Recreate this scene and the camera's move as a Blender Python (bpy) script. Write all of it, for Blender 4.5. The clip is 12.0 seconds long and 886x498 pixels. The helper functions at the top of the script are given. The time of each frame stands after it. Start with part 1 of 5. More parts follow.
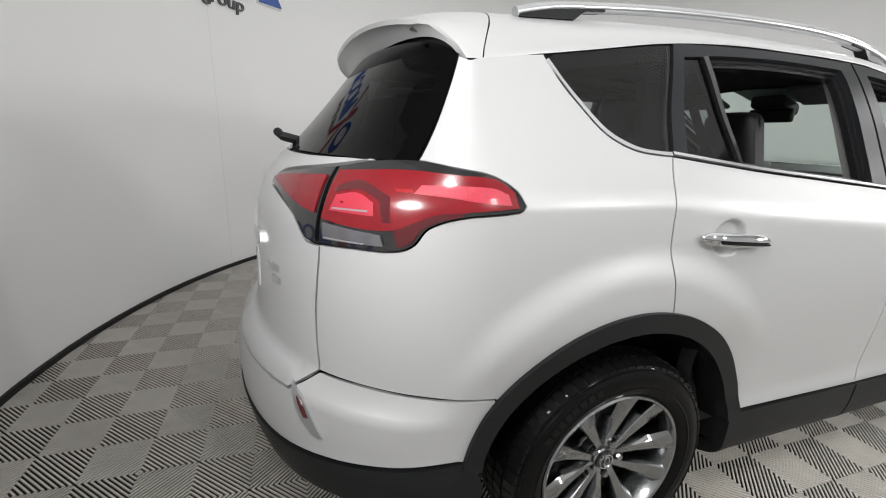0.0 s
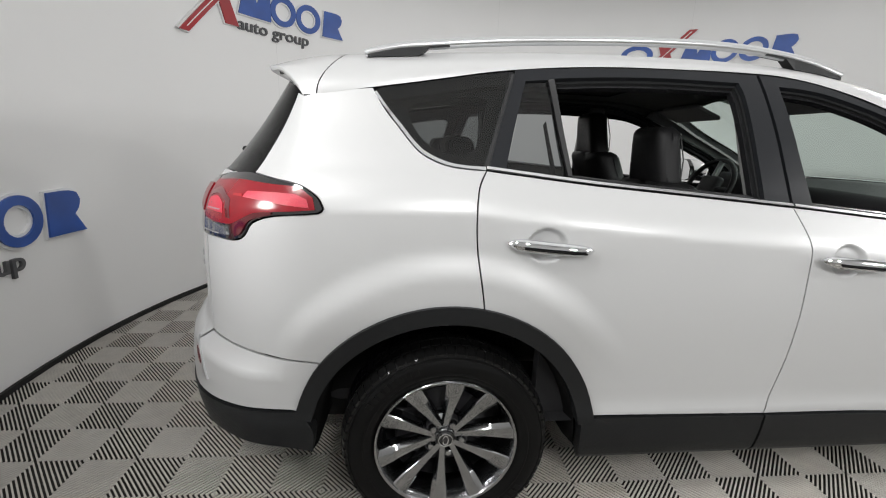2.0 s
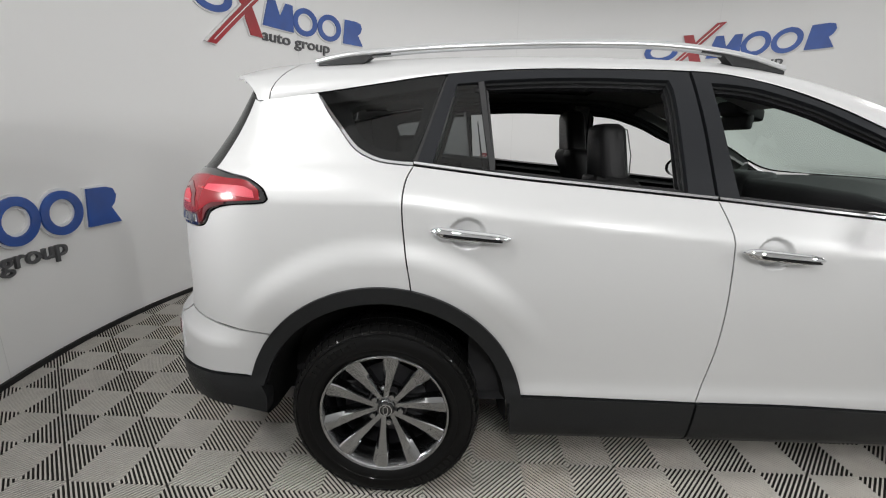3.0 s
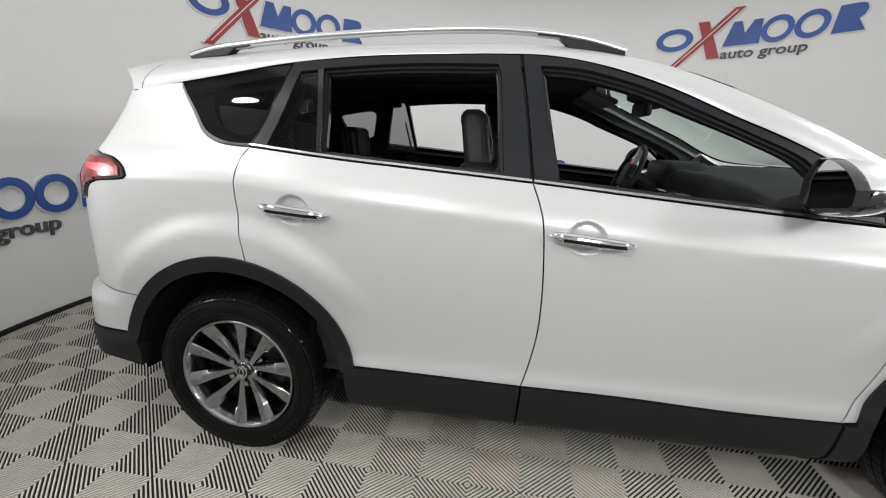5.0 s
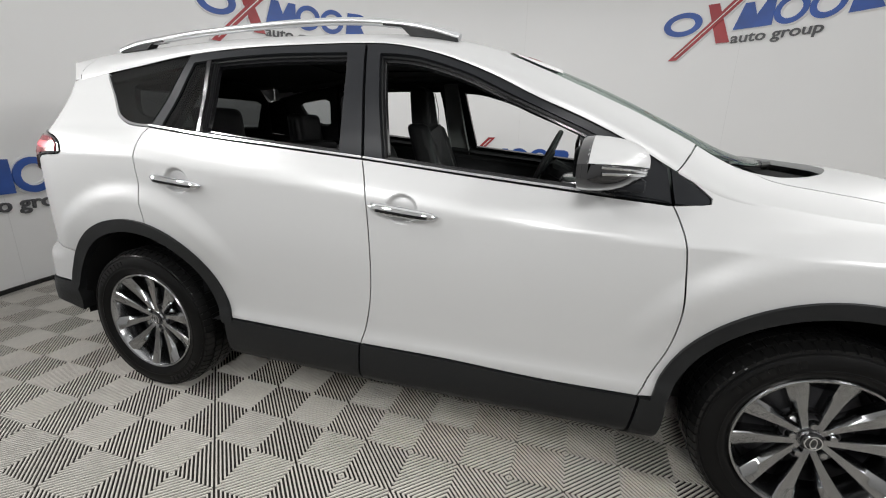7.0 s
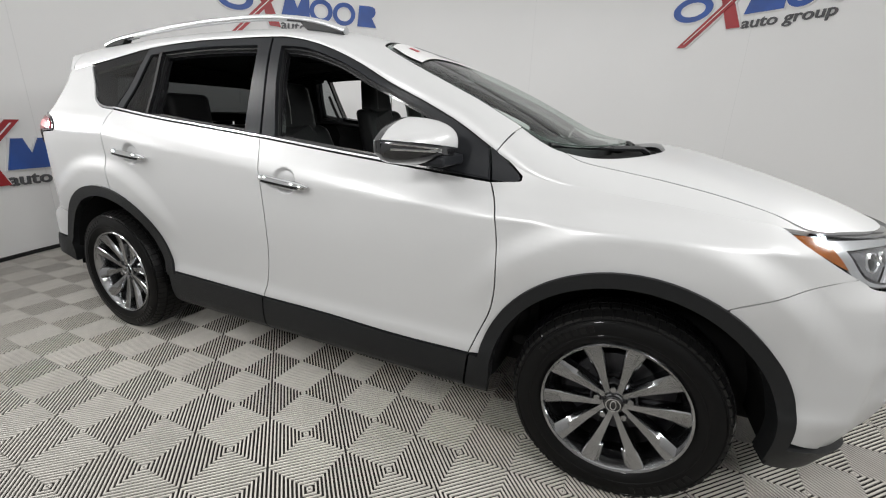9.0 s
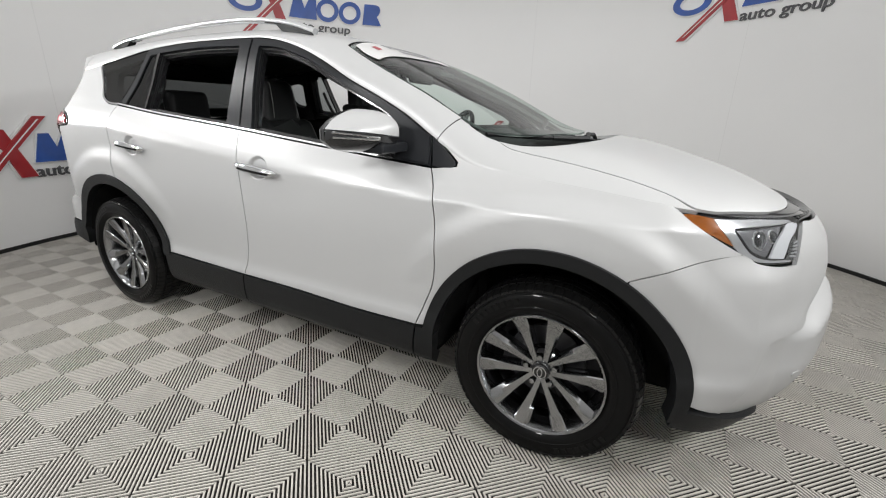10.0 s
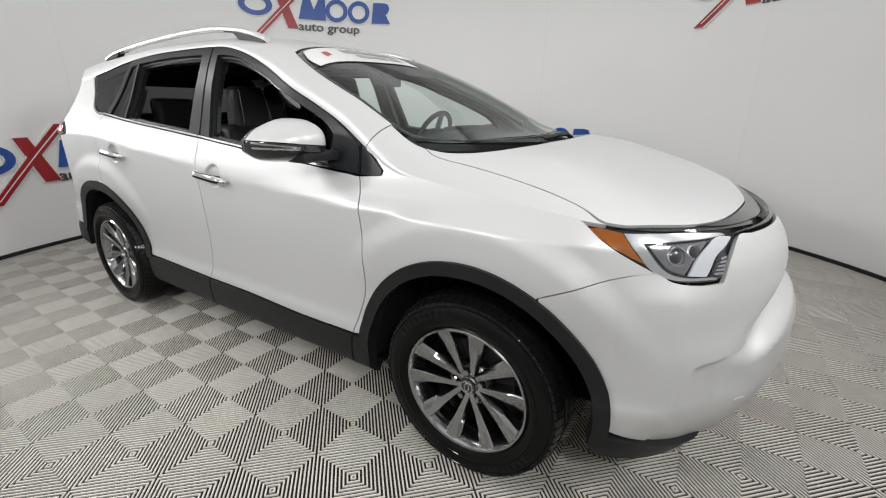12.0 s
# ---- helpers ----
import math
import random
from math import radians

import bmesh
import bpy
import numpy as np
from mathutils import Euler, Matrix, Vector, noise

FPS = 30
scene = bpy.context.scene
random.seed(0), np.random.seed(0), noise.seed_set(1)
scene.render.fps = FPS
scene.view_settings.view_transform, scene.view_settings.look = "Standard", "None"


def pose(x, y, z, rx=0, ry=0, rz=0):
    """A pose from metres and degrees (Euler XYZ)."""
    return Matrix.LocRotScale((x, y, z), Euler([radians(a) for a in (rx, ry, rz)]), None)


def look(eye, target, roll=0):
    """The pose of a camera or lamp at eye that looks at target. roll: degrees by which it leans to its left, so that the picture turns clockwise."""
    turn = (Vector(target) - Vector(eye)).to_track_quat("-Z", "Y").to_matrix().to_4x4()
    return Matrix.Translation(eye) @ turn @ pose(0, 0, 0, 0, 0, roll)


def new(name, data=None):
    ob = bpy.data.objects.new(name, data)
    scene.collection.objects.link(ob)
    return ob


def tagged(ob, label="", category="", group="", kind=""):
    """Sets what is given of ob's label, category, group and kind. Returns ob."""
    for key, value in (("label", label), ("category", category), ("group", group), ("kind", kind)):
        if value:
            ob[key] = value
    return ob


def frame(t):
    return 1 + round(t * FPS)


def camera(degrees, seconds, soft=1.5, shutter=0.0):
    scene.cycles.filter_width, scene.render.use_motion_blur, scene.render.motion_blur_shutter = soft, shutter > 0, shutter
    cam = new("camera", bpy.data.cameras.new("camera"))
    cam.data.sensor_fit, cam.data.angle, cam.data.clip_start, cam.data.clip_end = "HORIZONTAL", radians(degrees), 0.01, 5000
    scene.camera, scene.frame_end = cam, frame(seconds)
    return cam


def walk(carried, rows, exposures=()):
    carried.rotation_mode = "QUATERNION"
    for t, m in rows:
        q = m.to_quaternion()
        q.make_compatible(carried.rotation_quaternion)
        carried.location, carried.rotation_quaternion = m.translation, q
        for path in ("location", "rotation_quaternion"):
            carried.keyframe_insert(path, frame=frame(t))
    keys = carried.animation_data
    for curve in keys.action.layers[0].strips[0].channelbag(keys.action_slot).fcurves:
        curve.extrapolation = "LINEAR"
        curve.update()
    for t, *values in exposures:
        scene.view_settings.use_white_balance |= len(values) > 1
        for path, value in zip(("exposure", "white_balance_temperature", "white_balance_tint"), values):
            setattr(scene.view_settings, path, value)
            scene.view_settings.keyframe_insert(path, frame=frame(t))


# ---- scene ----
cam = camera(93.1, 12.0, soft=1.1)
PATH = [
    (0, (-0.844, -1.664, 1.276), (-0.179, 0.148, 0.75), 2.2),
    (0.5, (-0.745, -1.827, 1.265), (-0.201, 0.025, 0.743), 2.5),
    (1, (-0.6, -1.943, 1.287), (-0.177, -0.057, 0.773), 2.4),
    (1.5, (-0.327, -1.983, 1.302), (-0.026, -0.071, 0.798), 2.0),
    (2, (-0.143, -2.057, 1.321), (0.042, -0.127, 0.828), 1.7),
    (2.5, (0.027, -2.194, 1.311), (0.099, -0.256, 0.823), 1.3),
    (3, (0.22, -2.214, 1.32), (0.195, -0.276, 0.826), 1.1),
    (3.2, (0.323, -2.191, 1.317), (0.263, -0.255, 0.82), 1.0),
    (4.8, (0.918, -2.28, 1.286), (0.664, -0.36, 0.788), 1.5),
    (5, (1.031, -2.238, 1.283), (0.739, -0.325, 0.777), 1.2),
    (5.5, (1.246, -2.204, 1.283), (0.892, -0.302, 0.774), 1.2),
    (6, (1.431, -2.272, 1.262), (1.01, -0.386, 0.748), 1.2),
    (6.5, (1.632, -2.309, 1.269), (1.147, -0.441, 0.742), 1.3),
    (7, (1.848, -2.237, 1.258), (1.304, -0.391, 0.715), 1.4),
    (7.2, (1.919, -2.217, 1.269), (1.352, -0.384, 0.703), 1.3),
    (8.8, (2.521, -2.221, 1.251), (1.768, -0.465, 0.661), 1.9),
    (9, (2.598, -2.192, 1.252), (1.828, -0.444, 0.66), 2.0),
    (9.5, (2.744, -2.189, 1.249), (1.929, -0.464, 0.646), 2.0),
    (10, (2.929, -2.214, 1.244), (2.069, -0.514, 0.634), 1.7),
    (10.5, (3.057, -2.118, 1.257), (2.155, -0.445, 0.637), 1.4),
    (11, (3.176, -2.015, 1.266), (2.23, -0.369, 0.636), 0.9),
    (11.5, (3.227, -1.983, 1.277), (2.243, -0.361, 0.643), 0.5),
    (12, (3.253, -1.968, 1.294), (2.244, -0.364, 0.656), 0.3),
]
walk(cam, [(t, look(eye, target, roll)) for t, eye, target, roll in PATH])

# ---- world and light ----
from mathutils.geometry import delaunay_2d_cdt

world = bpy.data.worlds.new("world")
scene.world = world
world.use_nodes = True
world.node_tree.nodes["Background"].inputs[0].default_value = (0.9, 0.95, 1.0, 1)
world.node_tree.nodes["Background"].inputs[1].default_value = 0.02
scene.view_settings.exposure = 0.0

CX, CY, RW = 1.58, 0.285, 3.76      # the round booth: its middle and the wall's inner radius
WALL_H = 3.3


def area(name, m, sx, sy, watts, colour=(1, 0.996, 0.992), shape="RECTANGLE"):
    d = bpy.data.lights.new(name, "AREA")
    d.shape, d.size, d.size_y, d.energy, d.color = shape, sx, sy, watts, colour
    ob = new(name, d)
    ob.matrix_world = m
    return ob


# a soft box over the car, a ring of round lamps under the ceiling, two added fills
area("ceiling_panel_light", look((CX, CY, WALL_H - 0.06), (CX, CY, 0)), 6.2, 6.2, 57, shape="DISK")
# 209 and 14 degrees are unseen fills, added to brighten tail and left wall
for deg, far, high, watts in ((209, 3.4, 1.5, 8), (219, 3.4, 2.66, 14), (247, 3.4, 2.3, 15), (274, 3.4, 2.0, 14), (312, 3.4, 2.0, 16), (343, 3.4, 2.4, 22), (14, 3.4, 2.9, 16)):
    a = math.radians(deg)
    px, py = CX + far * math.cos(a), CY + far * math.sin(a)
    lamp_l = area("ring_or_fill_light", look((px, py, high), (CX, CY, 0.7)), 0.34, 0.34, watts, shape="DISK")
    lamp_l.data.spread = radians(135)


# ---- materials ----
def material(name, colour, rough=0.5, metal=0.0, coat=0.0, scale=30.0, vary=0.06, bump=0.0, coarse=2.0, island=0.0, spec=0.5, coat_rough=0.04):
    m = bpy.data.materials.new(name)
    m.use_nodes = True
    nt = m.node_tree
    b = nt.nodes["Principled BSDF"]
    b.inputs["Roughness"].default_value, b.inputs["Metallic"].default_value = rough, metal
    b.inputs["Coat Weight"].default_value, b.inputs["Coat Roughness"].default_value = coat, coat_rough
    b.inputs["Specular IOR Level"].default_value = spec
    co = nt.nodes.new("ShaderNodeTexCoord")
    fine, big = nt.nodes.new("ShaderNodeTexNoise"), nt.nodes.new("ShaderNodeTexNoise")
    fine.inputs["Scale"].default_value, big.inputs["Scale"].default_value = scale, coarse
    fine.inputs["Detail"].default_value, big.inputs["Detail"].default_value = 4, 5
    for n in (fine, big):
        nt.links.new(co.outputs["Object"], n.inputs["Vector"])
    add = nt.nodes.new("ShaderNodeMath")
    add.operation = "ADD"
    nt.links.new(fine.outputs["Fac"], add.inputs[0])
    nt.links.new(big.outputs["Fac"], add.inputs[1])
    last = add.outputs[0]
    if island:
        info = nt.nodes.new("ShaderNodeObjectInfo")
        mul = nt.nodes.new("ShaderNodeMath")
        mul.operation = "MULTIPLY_ADD"
        mul.inputs[1].default_value = island
        nt.links.new(info.outputs["Random"], mul.inputs[0])
        nt.links.new(last, mul.inputs[2])
        last = mul.outputs[0]
    ramp = nt.nodes.new("ShaderNodeMapRange")
    ramp.inputs["From Min"].default_value, ramp.inputs["From Max"].default_value = 0.5, 1.5 + island
    ramp.inputs["To Min"].default_value, ramp.inputs["To Max"].default_value = 1 - vary, 1 + vary
    nt.links.new(last, ramp.inputs["Value"])
    mix = nt.nodes.new("ShaderNodeVectorMath")
    mix.operation = "SCALE"
    mix.inputs[0].default_value = colour
    nt.links.new(ramp.outputs["Result"], mix.inputs["Scale"])
    nt.links.new(mix.outputs["Vector"], b.inputs["Base Color"])
    if bump:
        bp = nt.nodes.new("ShaderNodeBump")
        bp.inputs["Strength"].default_value, bp.inputs["Distance"].default_value = bump, 0.004
        nt.links.new(fine.outputs["Fac"], bp.inputs["Height"])
        nt.links.new(bp.outputs["Normal"], b.inputs["Normal"])
    return m


def glass(name, colour, rough=0.0):
    m = bpy.data.materials.new(name)
    m.use_nodes = True
    nt = m.node_tree
    nt.nodes.remove(nt.nodes["Principled BSDF"])
    out = nt.nodes["Material Output"]
    tr, gl, lw, pw, ad, mx = (nt.nodes.new("ShaderNode" + k) for k in ("BsdfTransparent", "BsdfGlossy", "LayerWeight", "Math", "Math", "MixShader"))
    tr.inputs["Color"].default_value = (*colour, 1)
    gl.inputs["Roughness"].default_value = rough
    lw.inputs["Blend"].default_value = 0.5
    pw.operation, ad.operation = "POWER", "MULTIPLY_ADD"
    pw.inputs[1].default_value = 5.0
    ad.inputs[1].default_value, ad.inputs[2].default_value = 0.75, 0.04
    nt.links.new(lw.outputs["Facing"], pw.inputs[0])
    nt.links.new(pw.outputs[0], ad.inputs[0])
    nt.links.new(ad.outputs[0], mx.inputs[0])
    nt.links.new(tr.outputs[0], mx.inputs[1])
    nt.links.new(gl.outputs[0], mx.inputs[2])
    nt.links.new(mx.outputs[0], out.inputs["Surface"])
    return m


PAINT = material("pearl_white_paint", (0.46, 0.463, 0.463), 0.42, 0.2, 0.55, 900, 0.015, coarse=1.2, coat_rough=0.22, spec=0.35)
TRIM = material("black_grained_plastic", (0.010, 0.0105, 0.011), 0.45, 0, 0, 500, 0.2, 0.15, spec=0.22)
GLOSSBLACK = material("gloss_black_trim", (0.012, 0.012, 0.013), 0.16, 0, 0.5, 60, 0.1)
PILLAR = material("satin_black_pillar_film", (0.014, 0.015, 0.017), 0.34, 0, 0, 300, 0.1, spec=0.15)
DARK = material("dark_inner_metal", (0.006, 0.006, 0.006), 0.8, 0, 0, 20, 0.2, spec=0.1)
CHROME = material("chrome", (0.70, 0.71, 0.72), 0.06, 1.0, 0, 40, 0.04)
SATIN = material("satin_silver_rail", (0.62, 0.63, 0.64), 0.28, 1.0, 0, 200, 0.05)
RIM = material("smoked_chrome_wheel", (0.35, 0.355, 0.362), 0.18, 1.0, 0.3, 50, 0.06)
RIMDARK = material("dark_wheel_pocket", (0.07, 0.07, 0.075), 0.4, 0.7, 0, 60, 0.1)
RUBBER = material("tyre_rubber", (0.004, 0.004, 0.004), 0.4, 0, 0.2, 160, 0.25, 0.03, 6, spec=0.05, coat_rough=0.06)
TREAD = material("tyre_tread_rubber", (0.005, 0.005, 0.005), 0.34, 0, 0.45, 260, 0.3, 0.15, 9, spec=0.1, coat_rough=0.1)
LETTERS = material("worn_tyre_marking", (0.0045, 0.0045, 0.0045), 0.34, 0, 0, 90, 0.2, spec=0.18)
LEATHER = material("black_leather", (0.012, 0.012, 0.0125), 0.42, 0, 0, 350, 0.2, 0.25, spec=0.16)
STITCH = material("grey_stitching", (0.08, 0.08, 0.08), 0.7)
CABIN = material("dark_cabin_plastic", (0.018, 0.018, 0.019), 0.6, 0, 0, 300, 0.2, 0.2, spec=0.2)
HEADLINER = material("charcoal_headliner_cloth", (0.05, 0.05, 0.048), 0.9, 0, 0, 400, 0.2, 0.2)
CABINGREY = material("grey_pillar_trim", (0.16, 0.16, 0.156), 0.7, 0, 0, 300, 0.1, 0.1)
PINKRED = material("bright_red_reflector", (0.42, 0.022, 0.045), 0.35, 0, 0.2, 220, 0.2, 0.3)
RED = material("red_tail_lens", (0.17, 0.003, 0.008), 0.22, 0, 0.3, 25, 0.2)
DEEPRED = material("deep_red_tail_lens", (0.07, 0.003, 0.006), 0.1, 0, 1.0, 25, 0.15)
SMOKE = material("smoked_lamp_lens", (0.014, 0.014, 0.015), 0.08, 0, 1.0, 25, 0.2)
CLEARLENS = material("ribbed_clear_lens", (0.16, 0.16, 0.168), 0.18, 0.5, 0.6, 25, 0.3)
AMBER = material("amber_turn_lens", (0.22, 0.062, 0.006), 0.18, 0, 0.5, 40, 0.35)
LAMPSILVER = material("silver_lamp_bezel", (0.40, 0.405, 0.41), 0.28, 0.6, 0.3, 40, 0.06)
LAMPWHITE = material("white_light_guide", (0.46, 0.47, 0.48), 0.35, 0, 0.1, 40, 0.03)
REDREFLECT = material("red_reflector", (0.3, 0.01, 0.015), 0.15, 0, 1.0, 120, 0.15)
TINT = glass("tinted_privacy_glass", (0.36, 0.375, 0.375))
DARKTINT = glass("deep_tinted_rear_glass", (0.09, 0.095, 0.095))
CLEAR = glass("windscreen_glass", (0.75, 0.86, 0.81))
COVER = glass("clear_lamp_cover", (0.93, 0.94, 0.95))
MIRROR = material("mirror_glass", (0.85, 0.86, 0.87), 0.02, 1.0)
WALLMAT = material("white_booth_wall", (0.84, 0.84, 0.835), 0.5, 0, 0, 1.2, 0.025, 0.0, 0.45)
ENTRANCE = material("plain_entrance_wall", (0.80, 0.80, 0.796), 0.6, 0, 0, 8, 0.04)
SEAM_M = material("wall_seam_filler", (0.74, 0.74, 0.735), 0.6)
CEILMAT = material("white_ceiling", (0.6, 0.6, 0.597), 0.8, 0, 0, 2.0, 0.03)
BASE = material("black_base_gap", (0.008, 0.008, 0.008), 0.7)
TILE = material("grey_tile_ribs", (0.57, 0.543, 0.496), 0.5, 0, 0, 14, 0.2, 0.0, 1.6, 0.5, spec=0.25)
# rib sides, a little darker than the tops
TILESIDE = material("darker_rib_sides", (0.50, 0.482, 0.446), 0.7, 0, 0, 14, 0.2, spec=0.1)
BRIGHT = material("bright_belt_moulding", (0.78, 0.79, 0.80), 0.22, 1.0, 0, 200, 0.03)
GAP = material("groove_shade_sheet", (0.028, 0.026, 0.024), 0.9, 0, 0, 14, 0.3, spec=0.08)
BLUE = material("blue_sign_face", (0.014, 0.075, 0.34), 0.3, 0, 0.4, 6, 0.25, 0, 3)
CRIMSON = material("red_sign_face", (0.34, 0.012, 0.018), 0.3, 0, 0.4, 6, 0.2, 0, 3)
SIGNWHITE = material("white_sign_edge", (0.8, 0.8, 0.8), 0.4)
SIGNGREY = material("dark_grey_sign_face", (0.08, 0.08, 0.085), 0.4)
STICKER = material("white_banner_film", (0.62, 0.62, 0.612), 0.4)
INK = material("grey_banner_print", (0.3, 0.3, 0.31), 0.5)
INKRED = material("red_banner_print", (0.35, 0.05, 0.06), 0.5)


# ---- building helpers ----
def part(name, bm, mat, parent=None, label="", smooth=False):
    me = bpy.data.meshes.new(name)
    bm.to_mesh(me)
    bm.free()
    for p in me.polygons:
        p.use_smooth = smooth
    if smooth:
        me.set_sharp_from_angle(angle=radians(38))
    me.materials.append(mat)
    ob = new(name, me)
    if parent is not None:
        ob.parent = parent
    if label:
        ob["label"] = label
    return ob


def curve(pts):
    """A smooth function through a few (x, y) stations."""
    X, Y = [p[0] for p in pts], [p[1] for p in pts]
    n = len(X)
    s = [(Y[i + 1] - Y[i]) / (X[i + 1] - X[i]) for i in range(n - 1)]
    m = [s[0]] + [0.0] * (n - 2) + [s[-1]]
    for i in range(1, n - 1):
        if s[i - 1] * s[i] > 0:
            a, b = X[i] - X[i - 1], X[i + 1] - X[i]
            m[i] = (s[i - 1] * b + s[i] * a) / (a + b)

    def f(x):
        if x <= X[0]:
            return Y[0] + m[0] * (x - X[0])
        if x >= X[-1]:
            return Y[-1] + m[-1] * (x - X[-1])
        i = 0
        while X[i + 1] <= x:
            i += 1
        h = X[i + 1] - X[i]
        t = (x - X[i]) / h
        t2, t3 = t * t, t * t * t
        return (2 * t3 - 3 * t2 + 1) * Y[i] + (t3 - 2 * t2 + t) * h * m[i] + (3 * t2 - 2 * t3) * Y[i + 1] + (t3 - t2) * h * m[i + 1]
    return f


def step(a, b, x):
    t = min(max((x - a) / (b - a), 0.0), 1.0)
    return t * t * (3 - 2 * t)


def outline(pts, d=0.015, bend=38, closed=True):
    """A closed line of about even steps through pts, rounded where it bends little and sharp at corners."""
    n = len(pts)
    P = [Vector((p[0], p[1])) for p in pts]
    corner, out = [], []
    for i in range(n):
        a, b = P[i] - P[i - 1], P[(i + 1) % n] - P[i]
        corner.append(a.length < 1e-9 or b.length < 1e-9 or a.angle(b) > radians(bend))
    for i in range(n):
        j = (i + 1) % n
        seg = P[j] - P[i]
        t0 = seg if corner[i] else (P[j] - P[i - 1]).normalized() * seg.length
        t1 = seg if corner[j] else (P[(j + 1) % n] - P[i]).normalized() * seg.length
        k = max(1, int(math.ceil(seg.length / d)))
        for q in range(k):
            t = q / k
            t2, t3 = t * t, t * t * t
            out.append((2 * t3 - 3 * t2 + 1) * P[i] + (t3 - 2 * t2 + t) * t0 + (3 * t2 - 2 * t3) * P[j] + (t3 - t2) * t1)
    return out


def signed(poly):
    return 0.5 * sum(poly[i - 1].x * poly[i].y - poly[i].x * poly[i - 1].y for i in range(len(poly)))


def inset(poly, g):
    s = 1 if signed(poly) > 0 else -1
    out = []
    for i in range(len(poly)):
        t = poly[(i + 1) % len(poly)] - poly[i - 1]
        if t.length < 1e-9:
            out.append(poly[i])
            continue
        t.normalize()
        out.append(poly[i] + s * g * Vector((-t.y, t.x)))
    return out


def inside(px, py, poly):
    x, y = np.array([p.x for p in poly]), np.array([p.y for p in poly])
    x2, y2 = np.roll(x, 1), np.roll(y, 1)
    hit = np.zeros(len(px), bool)
    for a, b, c, d in zip(x, y, x2, y2):
        if b == d:
            continue
        hit ^= ((b > py) != (d > py)) & (px < (c - a) * (py - b) / (d - b) + a)
    return hit


def panel(name, pts, surf, mat, parent, off=0.0, depth=0.012, grid=0.035, gap=0.0025, holes=(), side=1, label="", d=0.015, bend=38, fine=()):
    """A sheet trimmed by the outline pts in the two coordinates of surf, lifted by off along the normal, with folded edges depth deep.
    side: -1 builds its mirror image across the car's middle plane."""
    rim = inset(outline(pts, d, bend), gap)
    rings = [rim] + [inset(outline(h, d, bend), -gap) for h in holes]
    V, E = [], []
    for r in rings:
        n0 = len(V)
        V += r
        E += [(n0 + i, n0 + (i + 1) % len(r)) for i in range(len(r))]
    xs, ys = [p.x for p in rim], [p.y for p in rim]
    gx, gy = np.meshgrid(np.arange(min(xs) + grid * 0.5, max(xs), grid), np.arange(min(ys) + grid * 0.5, max(ys), grid))
    gx, gy = gx.ravel(), gy.ravel()
    ok = inside(gx, gy, rim)
    for r in rings[1:]:
        ok &= ~inside(gx, gy, r)
    for hx, hy, hr, hs in fine:
        ax, ay = np.meshgrid(np.arange(hx - hr, hx + hr, hs), np.arange(hy - hr, hy + hr, hs))
        ax, ay = ax.ravel(), ay.ravel()
        far = (gx - hx) ** 2 + (gy - hy) ** 2 > (hr * 1.1) ** 2
        near = ((ax - hx) ** 2 + (ay - hy) ** 2 < hr ** 2) & inside(ax, ay, rim)
        gx, gy, ok = np.concatenate([gx, ax]), np.concatenate([gy, ay]), np.concatenate([ok & far, near])
    bx, by = np.array([v.x for v in V]), np.array([v.y for v in V])
    for x, y in zip(gx[ok], gy[ok]):
        if np.min((bx - x) ** 2 + (by - y) ** 2) > (0.5 * grid) ** 2:
            V.append(Vector((float(x), float(y))))
    v2, _, faces, *_ = delaunay_2d_cdt(V, E, [], 0, 1e-6)
    cx = np.array([sum(v2[i].x for i in f) / 3 for f in faces])
    cy = np.array([sum(v2[i].y for i in f) / 3 for f in faces])
    ok = inside(cx, cy, rim)
    for r in rings[1:]:
        ok &= ~inside(cx, cy, r)
    faces = [f for f, k in zip(faces, ok) if k]
    co, no = [], []
    for v in v2:
        p = surf(v.x, v.y)
        a, b = surf(v.x + 0.002, v.y) - surf(v.x - 0.002, v.y), surf(v.x, v.y + 0.002) - surf(v.x, v.y - 0.002)
        n = a.cross(b)
        n = n.normalized() if n.length > 1e-12 else Vector((0, 0, 1))
        co.append(p + off * n)
        no.append(n)
    f0 = faces[len(faces) // 2]
    fn = (co[f0[1]] - co[f0[0]]).cross(co[f0[2]] - co[f0[0]])
    if fn.dot(no[f0[0]]) < 0:
        faces = [tuple(reversed(f)) for f in faces]
    count = {}
    for f in faces:
        for i in range(3):
            a, b = f[i], f[(i + 1) % 3]
            count[(a, b)] = 1
    edge = [e for e in count if (e[1], e[0]) not in count]
    back = {}
    verts = list(co)
    for a, b in edge:
        for i in (a, b):
            if i not in back:
                back[i] = len(verts)
                verts.append(co[i] - depth * no[i])
    quads = [(b, a, back[a], back[b]) for a, b in edge] if depth else []
    allf = [tuple(f) for f in faces] + quads
    if side < 0:
        verts = [Vector((p.x, -p.y, p.z)) for p in verts]
        no = [Vector((p.x, -p.y, p.z)) for p in no]
        allf = [tuple(reversed(f)) for f in allf]
    me = bpy.data.meshes.new(name)
    me.from_pydata([tuple(p) for p in verts], [], allf)
    normals = []
    for k, f in enumerate(allf):
        if k < len(faces):
            normals += [no[i] for i in f]
        else:
            n = (verts[f[1]] - verts[f[0]]).cross(verts[f[2]] - verts[f[0]])
            n = n.normalized() if n.length > 1e-14 else Vector((0, 0, 1))
            normals += [n] * len(f)
    me.polygons.foreach_set("use_smooth", [True] * len(allf))
    me.normals_split_custom_set([tuple(n) for n in normals])
    me.materials.append(mat)
    ob = new(name, me)
    if parent is not None:
        ob.parent = parent
    if label:
        ob["label"] = label
    return ob


